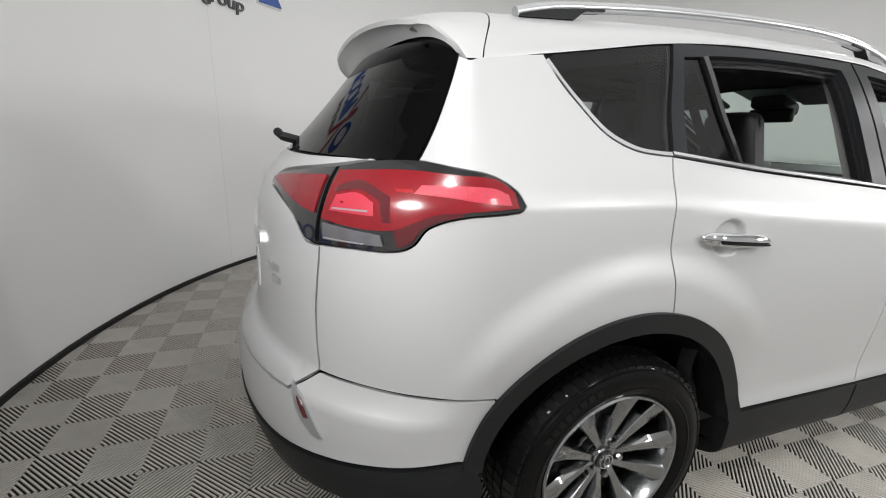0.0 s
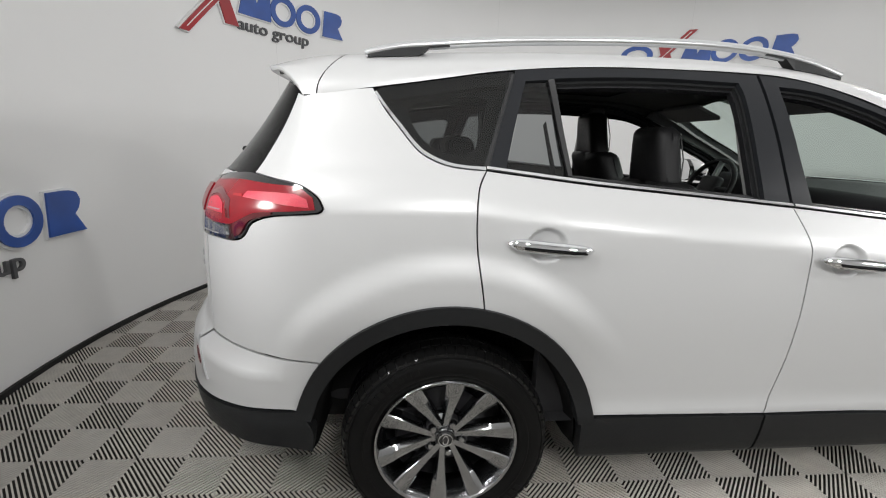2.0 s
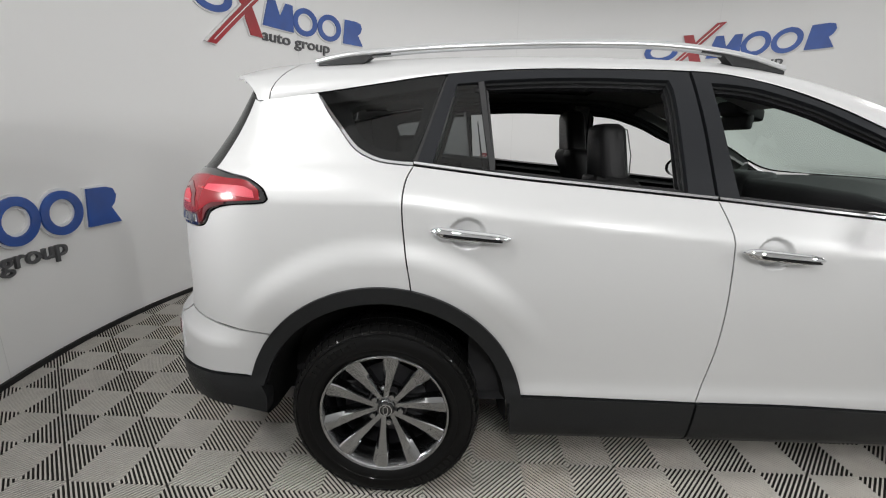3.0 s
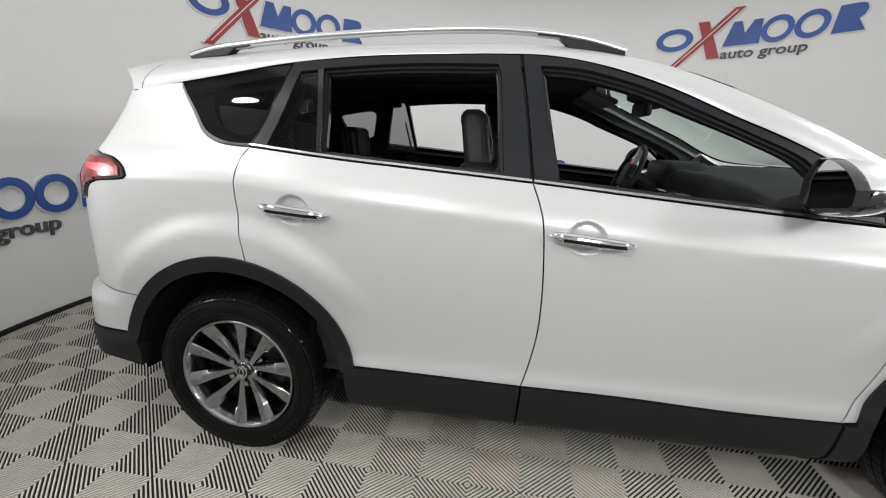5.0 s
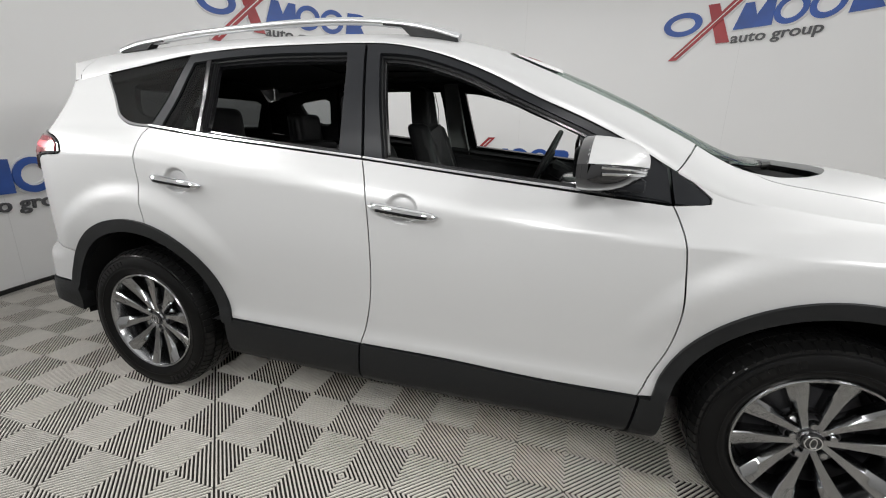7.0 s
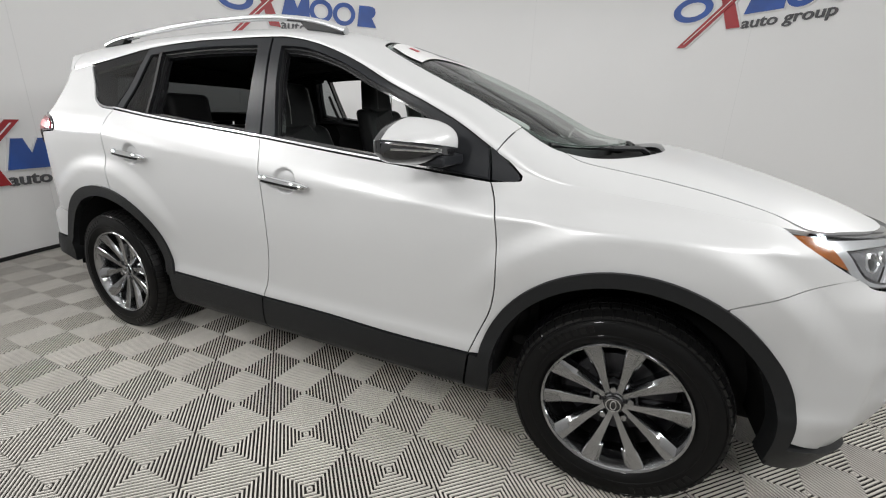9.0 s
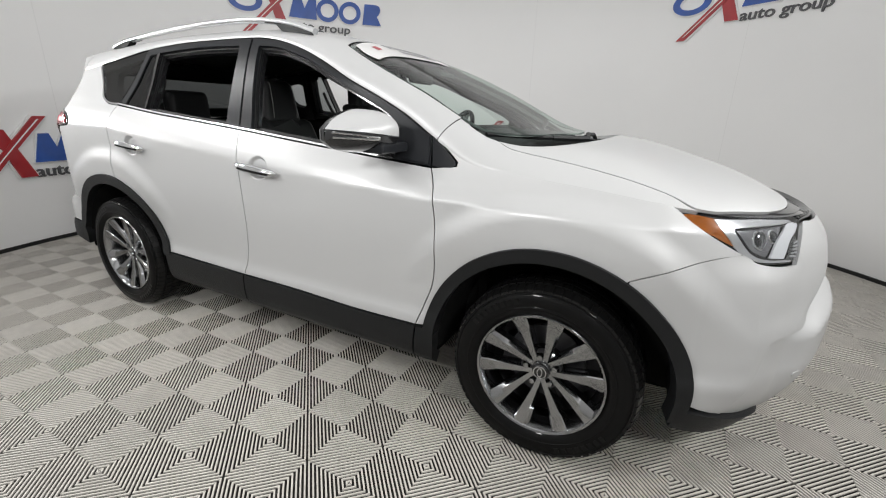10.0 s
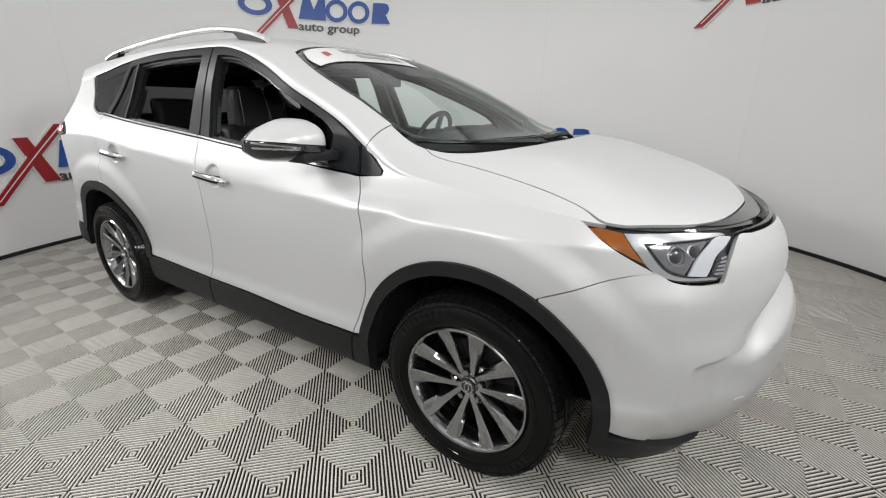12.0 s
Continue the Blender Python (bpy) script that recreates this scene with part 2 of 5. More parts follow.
def box(bm, lo, hi, bevel=0.0, seg=2, shape=None, cuts=0):
    """A rounded block; shape moves its corners before rounding."""
    g = bmesh.ops.create_cube(bm, size=1.0)["verts"]
    for v in g:
        v.co = Vector([lo[i] + (v.co[i] + 0.5) * (hi[i] - lo[i]) for i in range(3)])
    es = list({e for v in g for e in v.link_edges})
    if cuts:
        bmesh.ops.subdivide_edges(bm, edges=es, cuts=cuts, use_grid_fill=True)
        g = list(bm.verts)
    if shape:
        for v in g:
            v.co = shape(v.co.copy())
    if bevel:
        es = [e for e in {e for v in g for e in v.link_edges} if len(e.link_faces) == 2 and e.calc_face_angle(0) > 0.6]
        bmesh.ops.bevel(bm, geom=es, offset=bevel, segments=seg, profile=0.6, affect="EDGES")
    return bm


def blob(lo, hi, bevel, seg=3, shape=None, cuts=0):
    return box(bmesh.new(), lo, hi, bevel, seg, shape, cuts)


def tube(pts, r, sides=10, flat=1.0, caps=True, radii=None):
    """A round bar along pts; flat squeezes it upwards."""
    bm = bmesh.new()
    P = [Vector(p) for p in pts]
    rings = []
    for i, p in enumerate(P):
        t = (P[min(i + 1, len(P) - 1)] - P[max(i - 1, 0)]).normalized()
        s = t.cross(Vector((0, 0, 1)))
        s = s.normalized() if s.length > 1e-6 else Vector((1, 0, 0))
        u = s.cross(t).normalized()
        rr = radii[i] if radii else r
        rings.append([bm.verts.new(p + rr * (math.cos(a) * s + flat * math.sin(a) * u)) for a in [2 * math.pi * k / sides for k in range(sides)]])
    for a, b in zip(rings, rings[1:]):
        for k in range(sides):
            bm.faces.new((a[k], a[(k + 1) % sides], b[(k + 1) % sides], b[k]))
    if caps:
        bm.faces.new(rings[0][::-1])
        bm.faces.new(rings[-1])
    bmesh.ops.recalc_face_normals(bm, faces=bm.faces)
    return bm


def lathe(prof, n=64, closed=True):
    """A ring turned about the y axis from (radius, y) stations."""
    bm = bmesh.new()
    rows = []
    for k in range(n):
        a = 2 * math.pi * k / n
        rows.append([bm.verts.new((r * math.cos(a), y, r * math.sin(a))) for r, y in prof])
    m = len(prof)
    for k in range(n):
        a, b = rows[k], rows[(k + 1) % n]
        for i in range(m if closed else m - 1):
            j = (i + 1) % m
            bm.faces.new((a[i], a[j], b[j], b[i]))
    bmesh.ops.recalc_face_normals(bm, faces=bm.faces)
    return bm


# ---- the car's surfaces: x forward from the rear axle, y to its left, z up ----
BELT = [(0.10, 1.243), (0.43, 1.207), (0.70, 1.184), (1.016, 1.157), (1.186, 1.142), (1.56, 1.105), (1.996, 1.066), (2.155, 1.053)]
belt = curve(BELT)
WIDTH = curve([(0.15, 0.80), (0.30, 0.868), (0.40, 0.878), (0.455, 0.876), (0.478, 0.870), (0.55, 0.867), (0.65, 0.870), (0.80, 0.876), (0.95, 0.877), (1.015, 0.8772), (1.055, 0.866), (1.10, 0.842), (1.15, 0.814), (1.25, 0.775), (1.40, 0.718), (1.54, 0.650), (1.62, 0.600)])
REAR = curve([(0.20, -0.92), (0.35, -1.00), (0.50, -1.025), (0.60, -1.01), (0.68, -0.985), (0.75, -0.975), (0.95, -0.965), (1.08, -0.945), (1.16, -0.90), (1.22, -0.84), (1.50, -0.60), (1.60, -0.52)])
NOSE = curve([(0.15, 3.40), (0.30, 3.520), (0.45, 3.592), (0.60, 3.60), (0.70, 3.57), (0.80, 3.55), (0.90, 3.51), (0.96, 3.45), (1.00, 3.38), (1.10, 3.20)])
XF, XR, TURN = 2.95, -0.42, 1.0     # where the plan begins to round in at nose and tail, and the run of each corner
HUBS = ((0.0, 0.348), (2.655, 0.348))


DISHES = ((0.282, 1.032), (1.288, 0.986))

UNDERCUT = curve([(3.30, 0.612), (3.40, 0.612), (3.48, 0.618), (3.54, 0.636), (3.62, 0.674), (3.70, 0.708), (3.80, 0.735), (3.95, 0.745)])     # lower edge of the upper front bumper


def wide(u, z):
    """Half width of the body, with its shoulder line falling forward along the window sill."""
    drop = belt(min(max(u, 0.05), 2.2)) - 1.15
    w = WIDTH(z - drop * step(0.80, 1.0, z) * (1 - step(1.20, 1.40, z)))
    for hx, hz in HUBS:
        r = math.hypot(u - hx, z - hz)
        if r < 0.68:
            w += 0.024 * (1 - step(0.575, 0.675, r)) * step(0.58, 0.86, z)
    for hx, hz in DISHES:
        q = ((u - hx) / 0.064) ** 2 + ((z - hz) / 0.054) ** 2
        if q < 1:
            w -= 0.018 * step(0.0, 0.5, 1 - q)
    return w


def flank(u, z):
    """The car's upright skin, right side: u runs along it from the middle of the tail round the side to the middle of the nose."""
    w = wide(u, z)
    if u > XF:
        f = (u - XF) / TURN * math.pi / 2
        x, y = XF + (NOSE(z) - XF) * math.sin(f), w * math.cos(f)
        # a corner runs down from the lamp
        uu = u if u < 3.95 else 7.9 - u
        lift = 0.026 * max(0.0, 1 - abs(uu - 3.275) / 0.16) * step(0.30, 0.5, z) * (1 - step(0.80, 0.88, z))
        lift -= 0.030 * step(0.075, 0.0, z - UNDERCUT(min(uu, 3.94))) * step(3.44, 3.58, uu)
        x += lift * math.sin(f)
        y += lift * math.cos(f)
    elif u < XR:
        f = (XR - u) / TURN * math.pi / 2
        x, y = XR - (XR - REAR(z)) * math.sin(f), w * math.cos(f)
        # the bumper stands proud as a shelf below the gate
        lift = 0.034 * (1 - step(0.612, 0.672, z)) * step(-0.42, -0.66, u)
        x -= lift * math.sin(f)
        y += lift * math.cos(f)
    else:
        x, y = u, w
    return Vector((x, -y, z))


EDGE = curve([(-0.75, 1.41), (-0.55, 1.435), (-0.40, 1.452), (-0.24, 1.478), (-0.06, 1.508), (0.163, 1.546), (0.38, 1.568), (0.70, 1.579), (1.0, 1.578), (1.12, 1.573), (1.38, 1.518), (1.55, 1.454), (1.72, 1.374), (1.88, 1.306), (2.0, 1.248), (2.14, 1.166), (2.28, 1.09), (2.5, 1.055), (2.75, 1.032), (3.0, 1.005), (3.2, 0.985), (3.45, 0.955)])
RIDGE = curve([(-0.75, 1.59), (-0.5, 1.614), (0.0, 1.644), (0.5, 1.658), (1.0, 1.652), (1.3, 1.630), (1.5, 1.588), (1.75, 1.505), (2.0, 1.396), (2.2, 1.298), (2.35, 1.224), (2.45, 1.192), (2.6, 1.176), (2.82, 1.150), (3.06, 1.088), (3.29, 1.013), (3.40, 0.962), (3.45, 0.94)])
POWER = curve([(-0.75, 3.7), (1.1, 3.7), (1.7, 5.0), (2.0, 6.0), (2.3, 6.0), (2.5, 5.5), (2.8, 5.0), (3.1, 4.2), (3.5, 3.2)])
ROOT = curve([(-0.75, 0.5), (2.0, 0.5), (2.5, 0.9), (2.6, 1.0), (3.5, 1.0)])


def dk(pts):
    """Turns (x, part of the half width times 0.8) into the coordinates of deck."""
    return [(x, math.copysign(1.6 * math.sin(math.asin(min(abs(v) / 0.8, 1.0)) / 3), v)) for x, v in pts]


def deck(x, v):
    """The car's upper skin (roof, windscreen, hood); v runs across from -0.8 to 0.8."""
    v = min(max(v / 0.8, -1.0), 1.0)
    ze = EDGE(x)
    w = wide(x, ze)
    if x > XF:
        q = (x - XF) / (NOSE(ze) - XF)
        w *= math.sqrt(max(0.0, 1 - q * q))
    s = min(abs(1.5 * v - 0.5 * v ** 3), 1.0)
    return Vector((x, math.copysign(s, v) * w, ze + (RIDGE(x) - ze) * max(0.0, 1 - s ** POWER(x)) ** ROOT(x)))


# ---- booth ----
def arc_wall(bm, r0, r1, z0, z1, a0=0, a1=360, n=120):
    full = a1 - a0 >= 360
    k = n if full else n + 1
    rows = []
    for i in range(k):
        a = math.radians(a0 + (a1 - a0) * i / n)
        rows.append([bm.verts.new((CX + r * math.cos(a), CY + r * math.sin(a), z)) for r, z in ((r0, z0), (r1, z0), (r1, z1), (r0, z1))])
    for i in range(n):
        a, b = rows[i], rows[(i + 1) % k]
        for j in range(4):
            bm.faces.new((a[j], a[(j + 1) % 4], b[(j + 1) % 4], b[j]))
    if not full:
        bm.faces.new(rows[0])
        bm.faces.new(rows[-1][::-1])
    bmesh.ops.recalc_face_normals(bm, faces=bm.faces)
    return bm


wall = tagged(part("wall_round", arc_wall(bmesh.new(), RW, RW + 0.1, 0.0, WALL_H, -10, 222), WALLMAT, smooth=True), "smooth white curved booth wall", "wall", kind="structure")
tagged(part("wall_entrance", arc_wall(bmesh.new(), RW, RW + 0.1, 0.0, WALL_H, 222, 350), ENTRANCE, smooth=True), "plain white wall that closes the booth entrance", "wall", kind="structure")
for a in (187.6, 142.6, 59.5, 15, 97.5):
    bm = arc_wall(bmesh.new(), RW - 0.0012, RW + 0.004, 0.03, WALL_H, a - 0.025, a + 0.025, 2)
    part("seam", bm, SEAM_M, wall)
tagged(part("baseboard", arc_wall(bmesh.new(), RW - 0.02, RW - 0.001, 0.001, 0.032), BASE), "thin black strip along the wall's foot", "baseboard", kind="structure")
bm = bmesh.new()
bmesh.ops.create_circle(bm, cap_ends=True, segments=96, radius=RW + 0.1)
bmesh.ops.extrude_face_region(bm, geom=bm.faces[:])
for v in list(bm.verts)[96:]:
    v.co.z += 0.1
bmesh.ops.translate(bm, verts=bm.verts, vec=(CX, CY, WALL_H))
bmesh.ops.recalc_face_normals(bm, faces=bm.faces)
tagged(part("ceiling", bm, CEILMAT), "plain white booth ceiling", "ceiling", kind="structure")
# near-black sheet just under the rib tops; its colour carries the grooves' shade
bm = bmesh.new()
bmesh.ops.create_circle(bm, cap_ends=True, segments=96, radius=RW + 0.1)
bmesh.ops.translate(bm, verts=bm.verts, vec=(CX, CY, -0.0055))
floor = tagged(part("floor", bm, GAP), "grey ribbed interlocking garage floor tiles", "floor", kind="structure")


# ---- wall signs: rings, crossed strokes and blocks on the curved wall ----
def on_wall(a0, z0):
    def f(s, z, lift=0.0):
        a = math.radians(a0) - s / RW
        r = RW - lift
        return Vector((CX + r * math.cos(a), CY + r * math.sin(a), z0 + z))
    return f


def slab(at, pts, mat, parent, name, lift, thick, holes=()):
    def surf(s, z):
        return at(s, z, lift)
    return panel(name, pts, surf, mat, parent, depth=thick, grid=0.06, gap=0.0, holes=holes, d=0.03)


def oval(cx, cz, rx, rz, n=18, lean=0.0):
    return [(cx + rx * math.cos(2 * math.pi * k / n) + lean * rz * math.sin(2 * math.pi * k / n), cz + rz * math.sin(2 * math.pi * k / n)) for k in range(n)]


def grow(pts, g):
    o = [Vector(p) for p in pts]
    return [tuple(p) for p in inset(o, -g)]


def lettering(words, at, place, mat, parent):
    """Raised words on the wall; place maps the words' own box, 0 to 1 each way, to the wall."""
    cu = bpy.data.curves.new("words", "FONT")
    cu.body, cu.extrude, cu.offset, cu.resolution_u = words, 0.1, 0.012, 4
    tmp = new("words", cu)
    bpy.context.view_layer.update()
    me = bpy.data.meshes.new_from_object(tmp.evaluated_get(bpy.context.evaluated_depsgraph_get()))
    bpy.data.objects.remove(tmp)
    bpy.data.curves.remove(cu)
    lo = [min(v.co[i] for v in me.vertices) for i in range(2)]
    hi = [max(v.co[i] for v in me.vertices) for i in range(2)]
    for v in me.vertices:
        x, z = place((v.co.x - lo[0]) / (hi[0] - lo[0]), (v.co.y - lo[1]) / (hi[1] - lo[1]))
        v.co = at(x, z, 0.018 if v.co.z > 0 else 0.002)
    me.name = "lettering"
    me.materials.clear()
    me.materials.append(mat)
    ob = new("lettering", me)
    ob.parent = parent
    return ob


def sign(a0, z0, lean=0.0):
    root = tagged(new("wall_sign"), "raised sign with blue blocks and red crossed strokes", "sign", "wall signs")
    at = on_wall(a0, z0)
    root.location = at(0.9, 0)
    back = Matrix.Translation(-root.location)
    L = lean
    slope = lambda p: [(x + L * z, z) for x, z in p]
    shapes = []
    shapes.append(("ring", oval(0.215, 0.115, 0.20, 0.125, lean=L), oval(0.215, 0.115, 0.128, 0.072, lean=L), BLUE, 0.030))
    shapes.append(("block", slope([(0.73, 0.0), (0.785, 0.25), (0.865, 0.25), (0.92, 0.12), (0.98, 0.25), (1.06, 0.25), (1.08, 0.0)]), None, BLUE, 0.030))
    shapes.append(("ring", oval(1.228, 0.125, 0.145, 0.135, lean=L), oval(1.228, 0.125, 0.092, 0.084, lean=L), BLUE, 0.030))
    shapes.append(("ring", oval(1.522, 0.125, 0.145, 0.135, lean=L), oval(1.522, 0.125, 0.092, 0.084, lean=L), BLUE, 0.030))
    shapes.append(("block", slope([(1.69, 0.0), (1.70, 0.25), (1.85, 0.25), (1.90, 0.235), (1.92, 0.19), (1.905, 0.14), (1.875, 0.11), (1.945, 0.0)]), None, BLUE, 0.030))
    shapes.append(("stroke", slope([(0.42, 0.29), (0.53, 0.29), (0.73, -0.12), (0.60, -0.12)]), None, CRIMSON, 0.032))
    shapes.append(("stroke", slope([(0.14, -0.27), (0.23, -0.27), (0.86, 0.40), (0.76, 0.40)]), None, CRIMSON, 0.042))
    obs = []
    for nm, p, hole, mat, lift in shapes:
        face = slab(at, p, mat, root, nm, lift, 0.012, [hole] if hole else ())
        obs.append(face)
        small = [tuple(x) for x in inset([Vector(q) for q in hole], 0.014)] if hole else None
        obs.append(slab(at, grow(p, 0.014), SIGNWHITE, face, "edge", lift - 0.012, lift - 0.012, [small] if small else ()))
    obs.append(slab(at, slope([(0.205, -0.235), (0.215, -0.235), (0.80, 0.375), (0.785, 0.375)]), SIGNWHITE, obs[-2], "stripe", 0.044, 0.002))
    obs.append(lettering("auto group", at, lambda x, z: (0.715 + 0.80 * x + 0.118 * L * z, -0.165 + 0.118 * z), SIGNGREY, root))
    for o in obs:
        o.data.transform(back)
    return root


sign(160.0, 2.385, 0.10)
sign(72.0, 2.395, 0.10)
sign(203.0, 0.73, 0.06)
sign(116.0, 0.78, 0.06)


# ---- the car ----
car = tagged(new("car"), "pearl white compact SUV with black lower cladding and lowered door windows", "car")


def arc(c, r, a0, a1, n=14):
    return [(c[0] + r * math.cos(math.radians(a0 + (a1 - a0) * k / n)), c[1] + r * math.sin(math.radians(a0 + (a1 - a0) * k / n))) for k in range(n + 1)]


HR, HF = HUBS
RO, RI, FO, FI = 0.503, 0.445, 0.487, 0.437      # wheel arch trim: outer and inner radius, rear and front
MID = [(1.114, 0.432), (1.136, 0.51), (1.157, 0.63), (1.163, 0.75), (1.159, 0.90), (1.148, 1.03), (1.132, 1.09), (1.110, belt(1.110))]
FRONTGAP = [(2.136, 0.420), (2.166, 0.502), (2.205, 0.605), (2.220, 0.709), (2.218, 0.806), (2.209, 0.899), (2.196, 0.968), (2.178, 1.017), (2.160, 1.053)]
REARGAP = [(0.100, 1.243), (0.078, 1.20), (0.068, 1.137), (0.070, 1.05), (0.080, 0.96), (0.098, 0.842)]
TAILOUT = [(-0.895, 1.012), (-0.80, 1.018), (-0.72, 1.021), (-0.672, 1.028), (-0.640, 1.044), (-0.610, 1.082), (-0.530, 1.107), (-0.380, 1.119), (-0.366, 1.131), (-0.384, 1.162), (-0.433, 1.191), (-0.55, 1.207), (-0.665, 1.219), (-0.80, 1.212), (-0.900, 1.194)]
TAILIN = [(-0.902, 1.012), (-0.942, 1.015), (-0.975, 1.045), (-1.01, 1.073), (-1.10, 1.103), (-1.19, 1.123), (-1.188, 1.140), (-1.14, 1.158), (-0.95, 1.187), (-0.908, 1.192)]
HEAD = [(3.000, 1.000), (3.066, 0.970), (3.157, 0.918), (3.221, 0.882), (3.258, 0.864), (3.330, 0.853), (3.405, 0.848), (3.440, 0.903), (3.520, 0.955), (3.500, 0.972), (3.343, 0.985), (3.113, 0.998)]
SEAM = [(3.215, 0.883), (3.123, 0.868), (3.018, 0.831), (2.90, 0.774)]


def polar(c, p):
    return math.degrees(math.atan2(p[1] - c[1], p[0] - c[0]))


def handle(parent, x, z, s):
    """A chrome pull handle over a shallow dished recess."""
    y = WIDTH(z + 0.02)
    base = Vector((x, -y, z))
    bm = bmesh.new()
    n, m = 22, 14
    rows = []
    for i in range(n + 1):
        t = i / n
        sx = (t - 0.5) * 0.262
        end = max(1 - abs(2 * t - 1) ** 5, 0.02) ** 0.5
        high = (0.021 - 0.004 * t) * end
        out = 0.020 + 0.018 * (1 - (2 * t - 1) ** 4)
        deep = 0.004 + 0.012 * end
        zz = -0.022 * (t - 0.5)
        ring = []
        for k in range(m):
            a = 2 * math.pi * k / m
            # a flat face with a sharp fold below its middle
            c, sn = math.cos(a), math.sin(a)
            ring.append(bm.verts.new((base.x + sx, (base.y - out + deep * c * (0.7 if c < 0 and sn < -0.1 else 1.0)) * s, base.z + zz + high * sn)))
        rows.append(ring)
    for a, b in zip(rows, rows[1:]):
        for k in range(m):
            bm.faces.new((a[k], a[(k + 1) % m], b[(k + 1) % m], b[k]))
    bm.faces.new(rows[0])
    bm.faces.new(rows[-1])
    bmesh.ops.recalc_face_normals(bm, faces=bm.faces)
    h = part("door_handle", bm, CHROME, parent, "chrome pull handle", True)
    # a dark bar on the face stands in for the chrome's dark reflected streak
    part("grip_dark_streak", tube([(x + (t - 0.5) * 0.262, (-y - 0.0335 - 0.0185 * (1 - (2 * t - 1) ** 4)) * s, z - 0.007 - 0.022 * (t - 0.5)) for t in [0.16 + 0.06 * k for k in range(13)]], 0.0032, 6), DARK, h)
    part("slot", blob((x - 0.05, min(-y * s, (-y + 0.006) * s) - 0.001, z - 0.020), (x + 0.05, max(-y * s, (-y + 0.006) * s), z + 0.004), 0.004), DARK, h)


for s in (1, -1):
    # rear quarter
    top = [(x, EDGE(x) + 0.004) for x in (-0.24, -0.32, -0.40, -0.48)]
    quarter = [(-0.240, 1.478)] + top[1:] + [(-0.545, 1.455), (-0.60, 1.35), (-0.655, 1.24), (-0.667, 1.219)] + TAILOUT[1:12][::-1] + [(-0.895, 1.009), (-0.901, 0.91), (-0.908, 0.83), (-0.904, 0.75), (-0.887, 0.671), (-0.74, 0.675), (-0.56, 0.670), (-0.405, 0.657)]
    quarter += arc(HR, RO - 0.02, polar(HR, (-0.405, 0.657)), polar(HR, (0.098, 0.842)), 10) + REARGAP[::-1]
    quarter += [(0.05, 1.246), (-0.01, 1.253), (-0.056, 1.268), (-0.103, 1.296), (-0.161, 1.364), (-0.201, 1.413)]
    panel("quarter_panel", quarter, flank, PAINT, car, grid=0.02, side=s)
    panel("quarter_lining", quarter, flank, DARK, car, off=-0.014, depth=0.004, gap=0.006, grid=0.05, side=s)
    # quarter window with its chrome edge
    qw = [(-0.232, 1.466), (-0.20, 1.418), (-0.158, 1.366), (-0.10, 1.300), (-0.052, 1.273), (0.0, 1.258), (0.096, 1.250), (0.150, 1.40), (0.203, 1.552), (0.10, 1.537), (0.0, 1.523), (-0.167, 1.492), (-0.215, 1.481)]
    q = panel("quarter_window", qw, flank, TINT, car, off=-0.004, depth=0.004, side=s, label="dark tinted quarter window")
    ch = [(-0.236, 1.462), (-0.20, 1.413), (-0.161, 1.364), (-0.103, 1.296), (-0.056, 1.268), (-0.01, 1.253), (0.05, 1.246), (0.098, 1.243), (0.097, 1.252), (0.05, 1.254), (-0.006, 1.261), (-0.05, 1.276), (-0.096, 1.303), (-0.154, 1.370), (-0.194, 1.418), (-0.229, 1.466)]
    panel("chrome_edge", ch, flank, CHROME, q, off=0.004, depth=0.008, gap=0.0, grid=0.02, side=s)
    panel("division_seal", [(0.088, 1.247), (0.112, 1.247), (0.162, 1.40), (0.212, 1.553), (0.192, 1.553), (0.142, 1.40)], flank, GLOSSBLACK, car, off=-0.010, depth=0.02, gap=0.0, grid=0.03, side=s)
    panel("quarter_trim", [(-0.30, 1.20), (0.10, 1.20), (0.155, 1.38), (0.215, 1.565), (0.0, 1.545), (-0.30, 1.49)], flank, CABIN, car, off=-0.05, depth=0.03, gap=0.0, grid=0.05, side=s, holes=([(-0.135, 1.440), (-0.118, 1.392), (-0.078, 1.345), (-0.02, 1.318), (0.045, 1.312), (0.080, 1.330), (0.115, 1.43), (0.122, 1.475), (0.09, 1.488), (-0.02, 1.474), (-0.11, 1.458)],))
    # rear door
    rear = REARGAP[:1] + REARGAP[1:] + arc(HR, RO - 0.02, polar(HR, (0.098, 0.842)), 11, 10) + [(0.50, 0.443), (0.80, 0.438)] + MID + [(1.016, belt(1.016)), (0.70, belt(0.70)), (0.43, belt(0.43))]
    door = panel("rear_door", rear, flank, PAINT, car, grid=0.018, side=s, fine=((*DISHES[0], 0.075, 0.007),))
    rf = [(0.106, 1.249), (0.156, 1.40), (0.208, 1.556), (0.38, 1.566), (0.70, 1.577), (1.045, 1.575), (1.075, 1.38), (1.106, belt(1.106) + 0.004), (1.016, belt(1.016) + 0.004), (0.70, belt(0.70) + 0.004), (0.43, belt(0.43) + 0.004)]
    tri = [(0.163, 1.249), (0.352, 1.231), (0.345, 1.28), (0.318, 1.500), (0.311, 1.522), (0.240, 1.515)]
    hole = [(0.362, 1.232), (0.70, 1.199), (1.010, 1.174), (1.000, 1.30), (0.982, 1.500), (0.970, 1.540), (0.70, 1.544), (0.50, 1.538), (0.332, 1.527), (0.338, 1.46)]
    fr = panel("window_frame", rf, flank, PILLAR, door, off=-0.001, depth=0.035, holes=(tri, hole), grid=0.03, side=s, label="satin black window frame")
